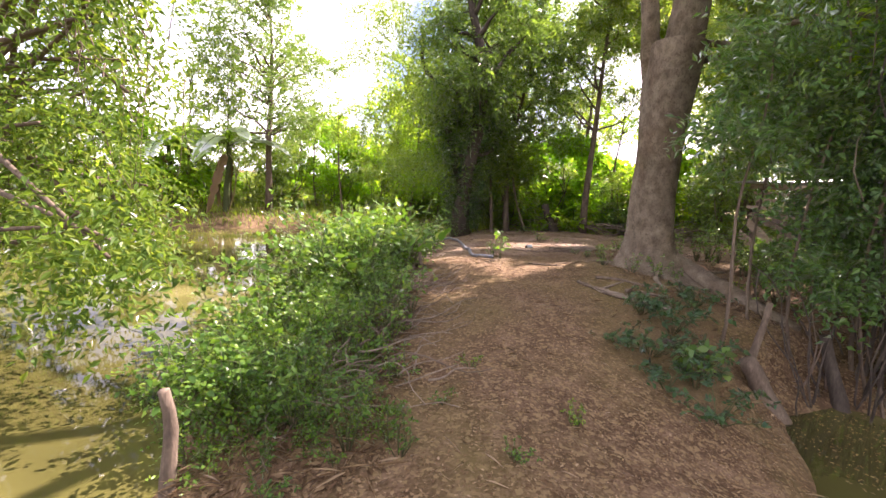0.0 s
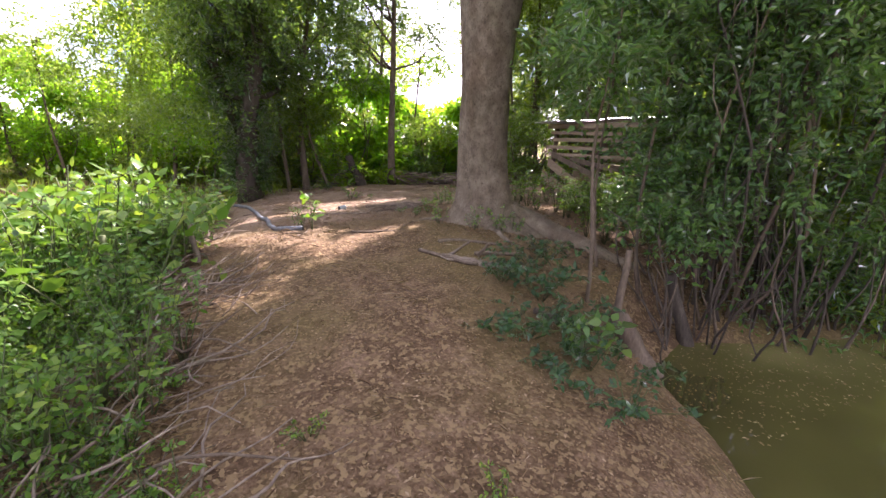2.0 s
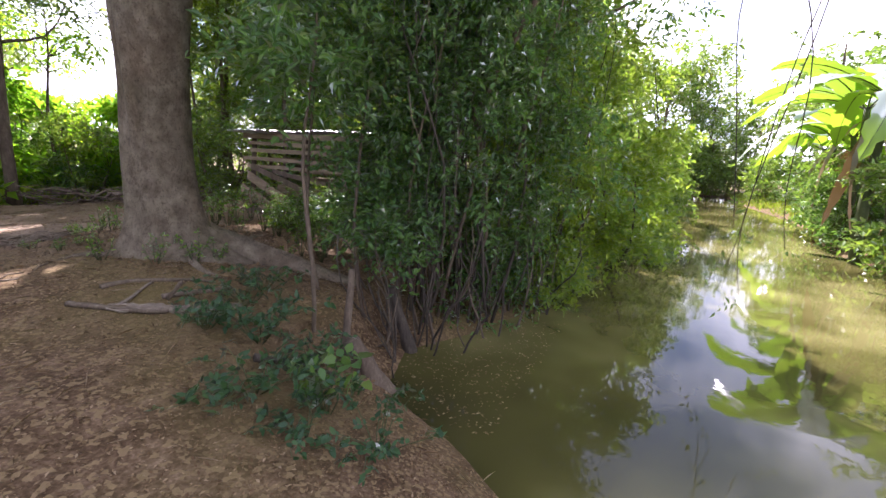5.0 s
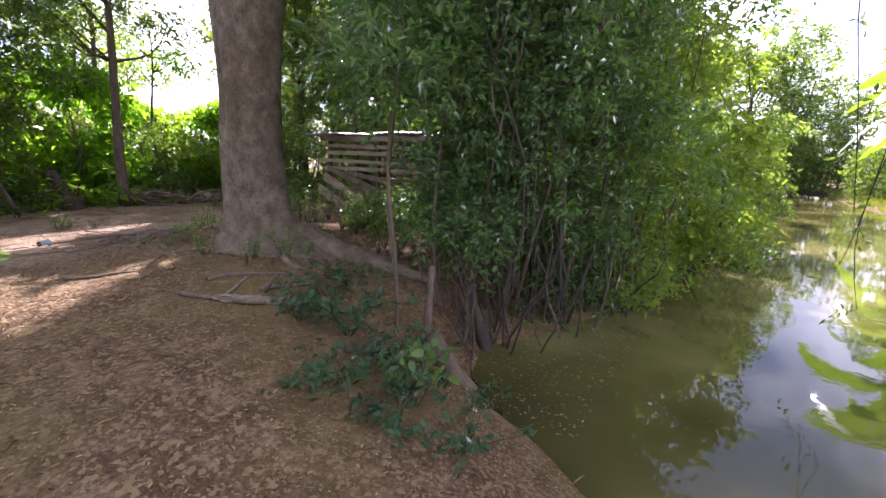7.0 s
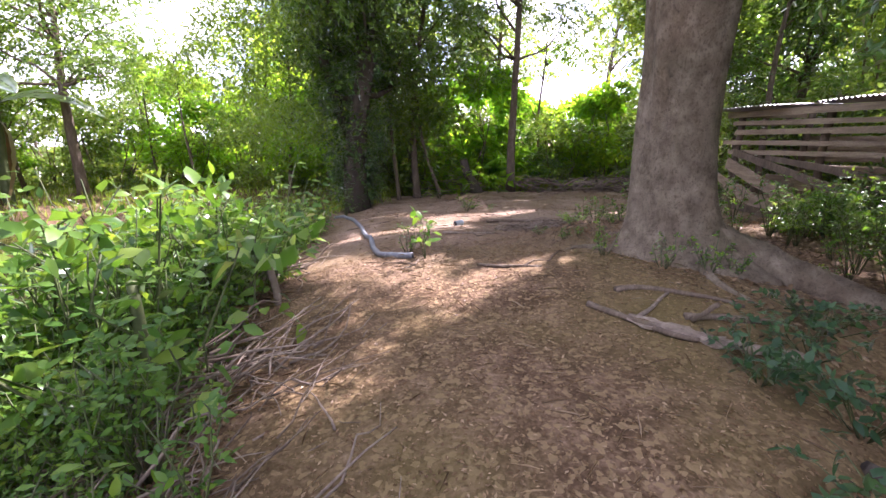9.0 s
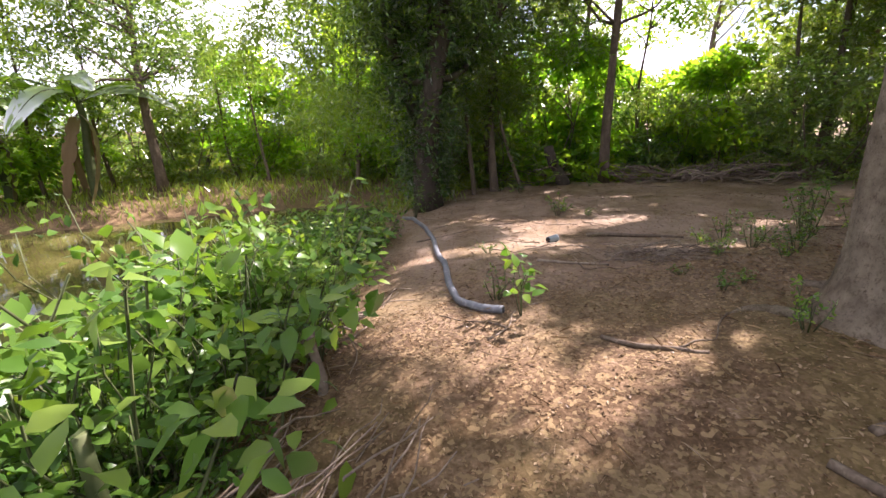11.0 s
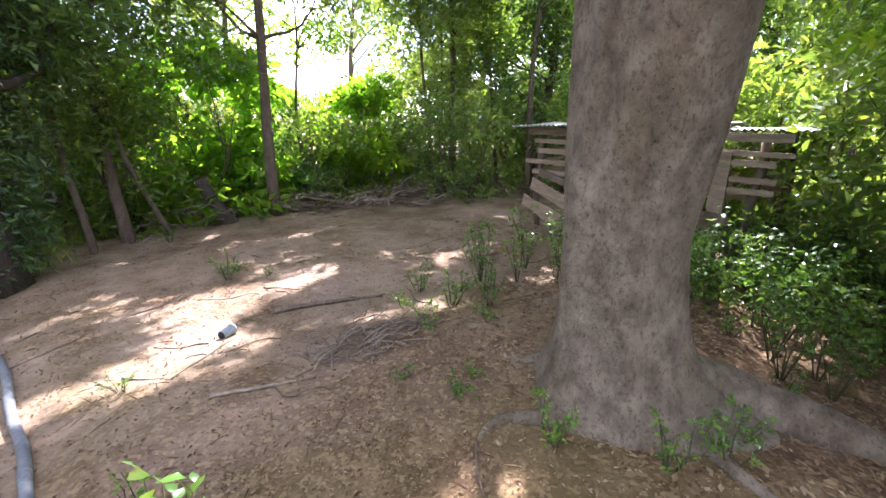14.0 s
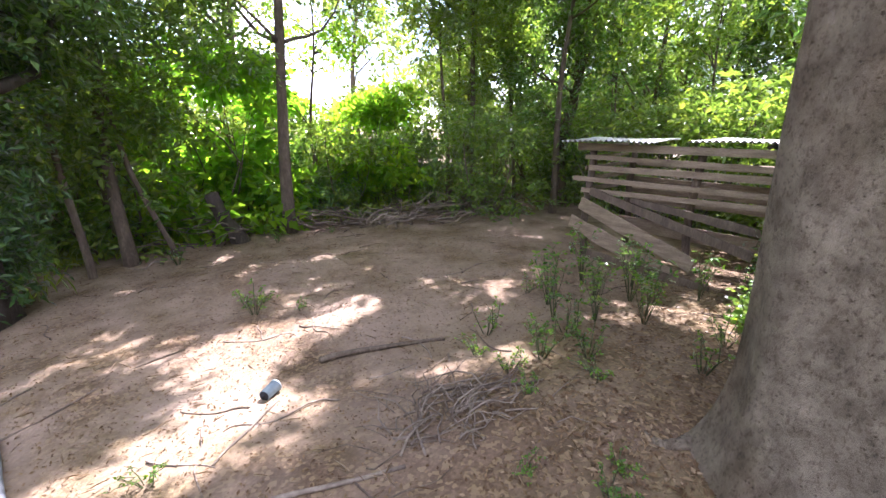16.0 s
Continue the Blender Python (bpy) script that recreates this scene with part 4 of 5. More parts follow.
for i in range(700):
    y = rng.uniform(3.3, 12.2)
    edge = float(np.interp(y, [3.4, 4.2, 5.5, 6.6, 9, 11.5], [-1.3, -1.25, -0.95, -0.75, -0.7, -0.55]))
    x = edge - abs(rng.normal(0, 1.0)) + rng.uniform(-0.1, 0.25)
    wave = math.sin(y * 2.6 + x * 1.7) + 0.7 * math.sin(y * 5.3 - x * 3.1)
    if pond_depth(x, y) > 0.3 or wave < -0.95:
        continue
    near = x > edge - (0.35 if y > 6.8 else 0.9)
    k = int(rng.choice([1, 2, 2, 4] if near else [0, 0, 1, 1, 3, 3, 4, 5, 5]))
    size = rng.uniform(0.75, 1.25) * (1.0 + 0.2 * wave) * float(np.interp(y, [3.4, 5.4, 6.6, 10, 12], [0.7, 0.95, 1.1, 1.1, 0.8]))
    size = min(size, ((0.75 if y > 6.8 else 0.48) if near else 1.55) / (1.3, 0.9, 0.65, 1.6, 1.5, 1.1)[k])
    m = pose(x, y, max(ground_z(x, y), -0.6) - 0.02, 0, 0, rng.uniform(0, 360)) @ Matrix.Diagonal((size, size, size, 1))
    if k in used:
        copy_thing(weed_kinds[k], m)
    else:
        weed_kinds[k].matrix_basis = m
        used.add(k)
    count += 1
    if count > 200:
        break

for x, y, k, size in zip(rng.uniform(-2.1, -1.15, 22), rng.uniform(6.0, 9.4, 22), rng.integers(0, 2, 22), rng.uniform(0.95, 1.25, 22)):
    size *= (1.3, 1.05)[k]
    copy_thing(weed_kinds[(0, 3)[k]], pose(x, y, max(ground_z(x, y), -0.6) - 0.02, 0, 0, 77 * y) @ Matrix.Diagonal((size, size, size, 1)))

for x, y, k in zip(rng.uniform(-1.75, -0.7, 16), rng.uniform(2.9, 4.9, 16), rng.choice([2, 5, 5, 1], 16)):
    size = rng.uniform(0.5, 0.8) * (0.6 if k == 5 else 1.0)
    copy_thing(weed_kinds[k], pose(x, y, max(ground_z(x, y), -0.55) - 0.02, 0, 0, 91 * y) @ Matrix.Diagonal((size, size, size, 1)))

for x, y, k in zip(rng.uniform(-1.5, -0.95, 26), rng.uniform(6.6, 11.6, 26), rng.choice([0, 3, 5, 5, 4], 26)):
    size = rng.uniform(0.8, 1.05) * (0.95 if k == 4 else 0.8 if k == 3 else 1.0) * (1.05 if y < 10.0 else 0.85)
    copy_thing(weed_kinds[k], pose(x, y, max(ground_z(x, y), -0.6) - 0.02, 0, 0, 57 * y) @ Matrix.Diagonal((size, size, size, 1)))

for x, y, k in zip(rng.uniform(5.6, 8.8, 40), rng.uniform(5.8, 7.9, 40), rng.choice([0, 1, 1, 5, 4], 40)):
    size = rng.uniform(0.55, 0.9)
    copy_thing(weed_kinds[k], pose(x, y, ground_z(x, y) - 0.02, 0, 0, 43 * x) @ Matrix.Diagonal((size, size, size, 1)))

for x, y in zip(rng.uniform(-1.1, -0.4, 14), rng.uniform(2.7, 5.4, 14)):
    size = rng.uniform(0.4, 0.65)
    copy_thing(weed_kinds[2], pose(x, y, ground_z(x, y) - 0.02, 0, 0, 63 * y) @ Matrix.Diagonal((size, size, size * 0.8, 1)))

# ---- overhanging tree on the left pond ----
over = thing("tree", -10.8, 8.5, ground_z(-10.8, 8.5), "tree with long drooping leafy branches over the pond", "tree")
tree_parts(over, 9.0, 0.25, [(c, (0.42, 0.42, 0.5), 46) for c in [(10.8 - (8.5 + o) * f, o, z) for o, f, z in zip(rng.uniform(-4.6, -0.6, 64), rng.uniform(0.66, 1.25, 64), rng.uniform(1.0, 6.4, 64))]], LEAF_POND_SHADED, BARK, 0.105, 9, 0.55, (1.5, -0.5), 0.75, 44, 0.3)


for k in range(16):
    f, o = rng.uniform(0.58, 0.72), rng.uniform(-3.2, -1.2)
    bx, by, zz = 10.8 - (8.5 + o) * f, o, rng.uniform(4.6, 6.2)
    line = curve_points((bx - 0.6, by + 0.1, zz), (bx + rng.uniform(-0.3, 0.3), by - 0.2, rng.uniform(1.2, 2.8)), 0.1, 9, 500 + k, 0.1)
    part("twig", Buf().add(*tube(line, np.linspace(0.014, 0.004, 9), 5)).mesh("twig", BARK), over, "bare drooping twig")

# ---- coop ----
def box(x0, x1, y0, y1, z0, z1, warp=0.0, seed=0):
    r2 = np.random.default_rng(seed)
    n = 7
    t = np.linspace(0, 1, n)
    long_x = (x1 - x0) > (y1 - y0) and (x1 - x0) > (z1 - z0)
    long_z = (z1 - z0) > (y1 - y0) and not long_x
    v = []
    for u in t:
        w = warp * r2.standard_normal(4)
        for c, (a, b) in enumerate(((0, 0), (1, 0), (1, 1), (0, 1))):
            if long_x:
                v.append((x0 + (x1 - x0) * u, y0 + (y1 - y0) * a, z0 + (z1 - z0) * b + w[c]))
            elif long_z:
                v.append((x0 + (x1 - x0) * a + w[c], y0 + (y1 - y0) * b, z0 + (z1 - z0) * u))
            else:
                v.append((x0 + (x1 - x0) * a, y0 + (y1 - y0) * u, z0 + (z1 - z0) * b + w[c]))
    q = [(i * 4 + j, i * 4 + (j + 1) % 4, i * 4 + 4 + (j + 1) % 4, i * 4 + 4 + j) for i in range(n - 1) for j in range(4)]
    q += [(3, 2, 1, 0), ((n - 1) * 4, (n - 1) * 4 + 1, (n - 1) * 4 + 2, (n - 1) * 4 + 3)]
    return np.array(v), np.array(q)


def board(a, b, wide, thick, seed=0):
    """A flat plank from a to b, standing on its edge, with uneven ends and a slight twist."""
    r2 = np.random.default_rng(seed)
    a, b = np.asarray(a, float), np.asarray(b, float)
    d = unit(b - a)
    up = unit(np.cross(np.cross(d, (0, 0, 1.0)), d))
    n = np.cross(d, up)
    v = []
    for t in np.linspace(0, 1, 8):
        c = a + (b - a) * t + n * 0.008 * r2.standard_normal()
        w = 0.5 * wide * (1 + 0.07 * r2.standard_normal())
        for su, sn in ((-1, -1), (1, -1), (1, 1), (-1, 1)):
            v.append(c + su * w * up + sn * 0.5 * thick * n)
    q = [(i * 4 + j, i * 4 + (j + 1) % 4, i * 4 + 4 + (j + 1) % 4, i * 4 + 4 + j) for i in range(7) for j in range(4)] + [(3, 2, 1, 0), (28, 29, 30, 31)]
    return np.array(v), np.array(q)


def coop():
    z = ground_z(7.6, 9.0)
    c = thing("animal_coop", 7.4, 8.8, z, "ramshackle plank animal coop with a tin sheet roof", "coop")
    for x, y in ((0.05, 1.6), (0.05, -1.5), (0.1, 0.1), (1.5, 1.5), (1.6, -1.5)):
        part("post", Buf().add(*tube(curve_points((x, y, -0.25), (x, y, 1.68), 0.02, 6, int(x * 9 + y * 5 + 20)), np.full(6, 0.055), 8, 0.05)).mesh("post", BARK), c)
    for k, zz in enumerate((0.92, 1.1, 1.27, 1.43, 1.58)):
        v, q = board((-0.06, -1.75 + 0.1 * rng.uniform(-1, 1), zz + 0.04 + 0.045 * rng.uniform(-1, 1)), (-0.06, 1.7 + 0.15 * rng.uniform(-1, 1), zz + 0.04 + 0.02 * rng.uniform(-1, 1)), rng.uniform(0.055, 0.1), 0.018, k)
        part("plank", Buf().add(v, q).mesh("plank", PLANK, False), c)
        v, q = board((0.0, 1.68, zz + 0.03), (1.6, 1.68, zz + 0.04), rng.uniform(0.05, 0.1), 0.022, k + 30)
        part("plank", Buf().add(v, q).mesh("plank", PLANK, False), c)
        v, q = box(1.62, 1.65, -1.6, 1.65, zz - 0.3, zz - 0.2, 0.012, k + 60)
        part("plank", Buf().add(v, q).mesh("plank", PLANK, False), c)
    for k, (a, b, w) in enumerate((((-0.1, 1.66, 0.78), (-0.42, -0.1, 0.2), 0.2), ((-0.14, 1.5, 0.98), (-0.3, -0.7, 0.42), 0.12), ((-0.2, 1.75, 0.5), (-0.6, 0.1, 0.06), 0.22), ((-0.08, 0.9, 0.9), (-0.2, -1.3, 0.62), 0.1), ((0.3, 1.2, 0.5), (0.5, -1.2, 0.35), 0.2), ((-0.5, 1.3, 0.12), (-0.8, -0.4, 0.05), 0.12))):
        part("leaning_plank", Buf().add(*board(a, b, w, 0.025, k)).mesh("leaning_plank", (PLANK, BARK)[k % 2], False), c)
    part("door_post", Buf().add(*box(-0.1, 0.0, -1.2, -1.02, 0.0, 1.45, 0.006, 9)).mesh("door_post", PLANK, False), c)
    for k, (x0, y0, ln, wd, turn, up) in enumerate(((-0.35, 0.6, 1.4, 1.3, 3, 0.0), (-0.1, -0.9, 1.5, 1.2, -4, 0.03), (0.25, -2.0, 1.3, 1.5, 2, -0.02))):
        u, w = np.meshgrid(np.linspace(0, ln, 4), np.linspace(0, wd, 60), indexing="ij")
        zz = 0.015 * np.sin(w * 2 * np.pi / 0.076) + 0.02 * u + 0.015 * np.sin(u * 2 + w * 3)
        top = np.stack([u, w, zz], -1).reshape(-1, 3)
        i, j = np.meshgrid(np.arange(3), np.arange(59), indexing="ij")
        q = np.stack([i * 60 + j, (i + 1) * 60 + j, (i + 1) * 60 + j + 1, i * 60 + j + 1], -1).reshape(-1, 4)
        ob = part("roof_sheet", Buf().add(top, q).add(top - (0, 0, 0.004), q[:, ::-1]).mesh("roof_sheet", TIN), c, "dented corrugated tin sheet")
        ob.matrix_basis = pose(x0, y0, 1.72 + up, 0, 0, turn)
    return c


coop()


# ---- things on the ground ----
def on_ground(xy, lift):
    return np.array([(x, y, ground_z(x, y) + lift) for x, y in xy])


def smooth_line(pts, n):
    pts = np.asarray(pts, float)
    t = np.linspace(0, 1, len(pts))
    tt = np.linspace(0, 1, n)
    out = np.stack([np.interp(tt, t, pts[:, c]) for c in range(pts.shape[1])], -1)
    for _ in range(3):
        out[1:-1] = (out[:-2] + 2 * out[1:-1] + out[2:]) / 4
    return out


def hose():
    xy = smooth_line([(1.0, 8.02), (0.82, 8.12), (0.68, 8.38), (0.64, 9.0), (0.66, 9.6), (0.6, 10.3), (0.6, 11.2), (0.42, 12.4), (0.3, 13.2), (0.1, 13.8)], 60)
    line = on_ground(xy, 0.028)
    h = thing("drain_pipe", 1.0, 8.02, line[0, 2], "long blue-grey plastic pipe snaking over the soil", "pipe")
    line = line - line[0]
    part("pipe", Buf().add(*tube(line, np.full(60, 0.034) + 0.002 * np.sin(np.arange(60) * 1.7), 14)).mesh("pipe", PIPE), h)
    end = np.array([line[0] - unit(line[1] - line[0]) * 0.004, line[0] + unit(line[1] - line[0]) * 0.01])
    part("pipe_mouth", Buf().add(*tube(end, [0.027, 0.027], 14)).mesh("pipe_mouth", HOLE_SHADE), h, "black disc painted as the shade inside the pipe mouth")


hose()


def stick(name, a, b, r0, r1, mat, label, category="stick", group="", seed=0, bend=0.06, sides=6, fork=False):
    """A dead stick lying over the ground from a to b."""
    n = 9
    line = curve_points((a[0], a[1], 0), (b[0], b[1], 0), bend, n, seed)
    for row in line:
        row[2] = ground_z(row[0], row[1])
    rad = np.linspace(r0, r1, n)
    line[:, 2] = np.interp(np.arange(n), [0, n // 2, n - 1], [line[0, 2], max(line[n // 2, 2], 0.5 * (line[0, 2] + line[-1, 2])), line[-1, 2]]) + rad * 0.6
    if len(a) > 2:
        line[:, 2] += np.linspace(a[2], b[2], n)
    base = line[0].copy()
    buf = Buf().add(*tube(line - base, rad, sides, 0.07, seed))
    if fork:
        k = n // 2
        tip = line[k] + (line[-1] - line[0]) * 0.3 + np.array([-(b[1] - a[1]), b[0] - a[0], 0.15]) * 0.2
        tip[2] = max(tip[2], ground_z(tip[0], tip[1]) + 0.01)
        buf.add(*tube(curve_points(line[k] - base, tip - base, 0.05, 5, seed + 1), np.linspace(rad[k] * 0.7, r1 * 0.5, 5), 5))
    return whole(name, buf.mesh(name, mat), label, category, group, m=Matrix.Translation(base))


stick("fallen_branch", (2.62, 10.43), (3.6, 9.86), 0.03, 0.016, BARK, "dark fallen branch lying in the clearing", seed=1)
stick("fallen_branch", (1.6, 9.2), (2.22, 8.86), 0.016, 0.012, TWIG, "pale straight stick lying on the soil", seed=2, bend=0.02)
stick("fallen_branch", (1.55, 7.46), (2.05, 7.1), 0.018, 0.01, BARK, "short brown stick lying on leaf litter", seed=3, fork=True)
def bark_slab(a, b, wide, label, seed):
    """A curled strip of shed bark lying on the soil from a to b, torn at both ends."""
    r2 = np.random.default_rng(seed)
    n, m = 12, 7
    t = np.linspace(0, 1, n)
    x, y = a[0] + (b[0] - a[0]) * t, a[1] + (b[1] - a[1]) * t
    d = unit(np.array([b[0] - a[0], b[1] - a[1]]))
    half = 0.5 * wide * (0.8 + 0.2 * np.sin(np.pi * t)) * (1 + 0.25 * r2.standard_normal(n))
    base = np.array([x[0], y[0], ground_z(x[0], y[0])])
    v = []
    for layer in (0.0, -0.012):
        for i in range(n):
            for c in np.linspace(-1, 1, m):
                px, py = x[i] - d[1] * c * half[i], y[i] + d[0] * c * half[i]
                v.append(np.array([px, py, ground_z(px, py) + 0.03 + layer + 0.12 * half[i] * (1 - c * c) + 0.006 * r2.standard_normal() + 0.006 * math.sin(9 * t[i] + seed)]) - base)
    q = [(i * m + j, i * m + j + 1, (i + 1) * m + j + 1, (i + 1) * m + j) for i in range(n - 1) for j in range(m - 1)]
    k = n * m
    q += [tuple(k + c for c in f[::-1]) for f in q]
    q += [(i * m, (i + 1) * m, k + (i + 1) * m, k + i * m) for i in range(n - 1)] + [((i + 1) * m + m - 1, i * m + m - 1, k + i * m + m - 1, k + (i + 1) * m + m - 1) for i in range(n - 1)]
    q += [(j + 1, j, k + j, k + j + 1) for j in range(m - 1)] + [((n - 1) * m + j, (n - 1) * m + j + 1, k + (n - 1) * m + j + 1, k + (n - 1) * m + j) for j in range(m - 1)]
    return whole("bark_strip", Buf().add(np.array(v), np.array(q)).mesh("bark_strip", TWIG, False), label, "bark", "shed bark beside the root", m=Matrix.Translation(base))


bark_slab((2.22, 6.05), (2.62, 5.62), 0.13, "pale curled slab of shed bark on leaf litter", 4)
bark_slab((2.55, 5.66), (2.98, 5.4), 0.1, "grey-brown strip of shed bark on leaf litter", 5)
stick("fallen_branch", (2.05, 6.3), (2.5, 5.7), 0.026, 0.018, BARK, "brown broken branch lying beside the big root", seed=5, bend=0.04)
stick("fallen_branch", (2.6, 5.95), (3.15, 5.75), 0.028, 0.02, BARK, "short thick broken branch beside the big root", seed=44, bend=0.03)
stick("fallen_branch", (2.3, 6.05), (2.7, 6.25), 0.018, 0.012, TWIG, "pale broken stick beside the big root", seed=45)
stick("fallen_branch", (2.35, 6.4), (3.1, 5.95), 0.025, 0.015, BARK, "thin brown root-like branch on the bank", seed=6)
stick("fallen_branch", (2.62, 5.9, 0.0), (2.66, 5.75, 0.2), 0.022, 0.016, BARK, "short dark stub sticking up from the bank", seed=7)
stick("fallen_branch", (0.35, 11.3), (1.9, 11.6), 0.014, 0.008, BARK, "long thin twig lying across the clearing", seed=8, bend=0.04)
stick("fallen_branch", (2.9, 9.25), (3.4, 8.7), 0.015, 0.01, BARK, "thin stick lying on bare soil", seed=9, fork=True)
stick("fallen_branch", (2.1, 10.15), (1.5, 9.75), 0.012, 0.008, TWIG, "thin pale stick beside the plastic cap", seed=10)
stick("fallen_branch", (2.55, 4.75), (3.0, 4.35), 0.035, 0.025, BARK_DARK, "dark rotting branch on the bank edge", seed=11)
for k in range(44):
    x, y = rng.uniform(0.6, 6.5), rng.uniform(7.5, 14.8)
    a, ln = rng.uniform(0, 2 * np.pi), rng.uniform(0.2, 0.8)
    stick("twig", (x, y), (x + ln * math.cos(a), y + ln * math.sin(a)), 0.008, 0.004, (TWIG, BARK)[k % 2], ("thin dry twig lying on the soil", "thin brown twig lying on the soil")[k % 2], "twig", "twigs on the soil", 50 + k, 0.09)


def twig_pile(x, y, n, spread, way, label, thick=0.008, lift=0.12, long=0.7, seed=0):
    pile = thing("brush_pile", x, y, ground_z(x, y), label, "brush pile")
    r2 = np.random.default_rng(seed)
    for k in range(n):
        px, py = r2.normal(0, spread), r2.normal(0, spread * 0.8)
        a = way + r2.normal(0, 0.85)
        ln = long * r2.uniform(0.5, 1.3)
        z0 = ground_z(x + px, y + py) - ground_z(x, y) + 0.01
        z1 = ground_z(x + px + ln * math.cos(a), y + py + ln * math.sin(a)) - ground_z(x, y) + 0.01
        up = r2.uniform(0, lift)
        part("twig", Buf().add(*tube(curve_points((px, py, z0 + up * r2.uniform(0, 1)), (px + ln * math.cos(a), py + ln * math.sin(a), z1 + up), 0.07, 7, seed * 97 + k), np.linspace(thick * r2.uniform(0.7, 1.5), thick * 0.4, 7), 5)).mesh("twig", (TWIG, BARK, TWIG)[k % 3]), pile)
    return pile


twig_pile(2.6, 8.95, 80, 0.24, 0.7, "pile of thin dry twigs on bare soil", 0.006, 0.06, 0.55, 1)
twig_pile(-0.8, 6.2, 34, 0.3, 0.5, "tangle of dry cut brush at the weeds' edge", 0.009, 0.25, 0.8, 2)
twig_pile(-1.0, 4.6, 34, 0.4, 0.9, "tangle of dry cut brush at the weeds' edge", 0.009, 0.25, 0.8, 3)
twig_pile(-0.75, 8.2, 26, 0.35, 0.9, "tangle of dry cut brush at the weeds' edge", 0.01, 0.3, 0.8, 4)
twig_pile(-0.95, 3.7, 40, 0.35, 0.4, "tangle of dry cut stalks among low weeds", 0.008, 0.22, 0.8, 12)
twig_pile(-0.5, 6.1, 44, 0.3, 0.3, "heap of pale dry stalks spilling onto the path", 0.006, 0.15, 0.6, 15)
twig_pile(-0.62, 5.1, 36, 0.35, 1.0, "heap of pale dry stalks at the weeds' edge", 0.006, 0.15, 0.6, 16)
twig_pile(-0.85, 5.4, 24, 0.35, 2.4, "tangle of dry cut brush at the weeds' edge", 0.008, 0.2, 0.7, 5)
twig_pile(7.0, 14.6, 60, 0.5, 0.3, "heap of dark brushwood under the trees", 0.018, 0.5, 1.3, 6)
twig_pile(9.0, 14.9, 60, 0.6, 0.1, "heap of dark brushwood under the trees", 0.018, 0.5, 1.4, 7)
twig_pile(5.9, 15.4, 40, 0.4, 2.8, "heap of dark brushwood under the trees", 0.014, 0.5, 1.0, 8)
twig_pile(3.6, 15.5, 30, 0.4, 2.0, "dry brush at the foot of the shrubs", 0.012, 0.6, 0.9, 9)


def stump(x, y, tall, r, lean, label, mat=BARK):
    s = thing("stump", x, y, ground_z(x, y), label, "stump")
    part("bole", Buf().add(*tube(curve_points((0, 0, -0.2), (lean[0], lean[1], tall), 0.025, 8, int(x * 10) + 60), r * np.linspace(1.35, 0.85, 8), 10, 0.06, 3)).mesh("bole", mat), s)
    return s


stump(-1.72, 2.66, 0.72, 0.045, (-0.04, 0.05), "weathered wooden stake standing on the water's edge", BARK)
stump(-0.86, 6.3, 0.75, 0.035, (-0.08, 0.05), "mossy cut sapling stub among the weeds", STEM)
stump(-0.3, 7.35, 0.45, 0.03, (-0.03, 0.05), "pale cut stub standing at the weeds' edge", TWIG)
stump(4.05, 15.35, 0.9, 0.13, (-0.45, 0.1), "leaning dark tree stump at the far edge", BARK_DARK)
stump(3.72, 4.12, 0.6, 0.1, (-0.42, 0.3), "thick leaning root stump at the water's edge", BARK)
stump(3.42, 4.6, 0.75, 0.035, (0.25, 0.1), "slanting broken stem on the bank", BARK)
stump(4.5, 4.4, 0.8, 0.06, (-0.2, 0.25), "dark leaning root stem over the pond", BARK_DARK)


def sapling(x, y, tall, r, lean, n, twigs, mat, label, z0=0.5, leafsize=0.1, asp=0.45, seed=0, lump=0.3, rad=0.4):
    s = thing("sapling", x, y, ground_z(x, y), label, "sapling")
    part("stem", Buf().add(*tube(curve_points((0, 0, -0.15), (lean[0], lean[1], tall), 0.03, 10, seed + 70), np.linspace(r, r * 0.35, 10), 7, 0.05, seed)).mesh("stem", BARK), s)
    part("foliage", crown_mesh("foliage", lumps(n, rad, tall * z0, tall, lump, twigs, lean[0] * 0.6, lean[1] * 0.6), mat, leafsize, 7, 0.3, asp), s)
    return s


sapling(3.3, 4.85, 3.4, 0.022, (0.12, 0.1), 9, 30, LEAF_DARK, "thin pale-stemmed sapling on the bank", 0.6, seed=1)
sapling(3.0, 15.4, 4.6, 0.05, (-0.9, 0.2), 12, 45, LEAF_MID, "leaning slender sapling at the far edge", 0.4, seed=2, lump=0.5, rad=0.7)
sapling(1.75, 15.1, 4.4, 0.06, (0.1, 0.1), 14, 42, LEAF_MID, "thin tree in the shade of the far edge", 0.35, 0.11, seed=3, lump=0.55, rad=0.8)
sapling(10.5, 15.5, 8.0, 0.09, (0.2, 0.1), 14, 56, LEAF_MID, "slim straight tree at the far edge", 0.36, 0.15, seed=4, lump=0.65, rad=1.6)
sapling(11.2, 15.9, 8.4, 0.1, (0.5, 0.1), 14, 56, LEAF_MID, "slim straight tree at the far edge", 0.34, 0.15, seed=5, lump=0.65, rad=1.6)
sapling(3.9, 5.3, 4.2, 0.02, (0.3, -0.1), 10, 40, LEAF_DARK, "thin dark sapling in the thicket", 0.55, seed=6, lump=0.45, rad=0.6)
sapling(4.2, 4.9, 4.8, 0.02, (-0.2, 0.2), 10, 40, LEAF_DARK, "thin dark sapling in the thicket", 0.5, seed=7, lump=0.45, rad=0.7)


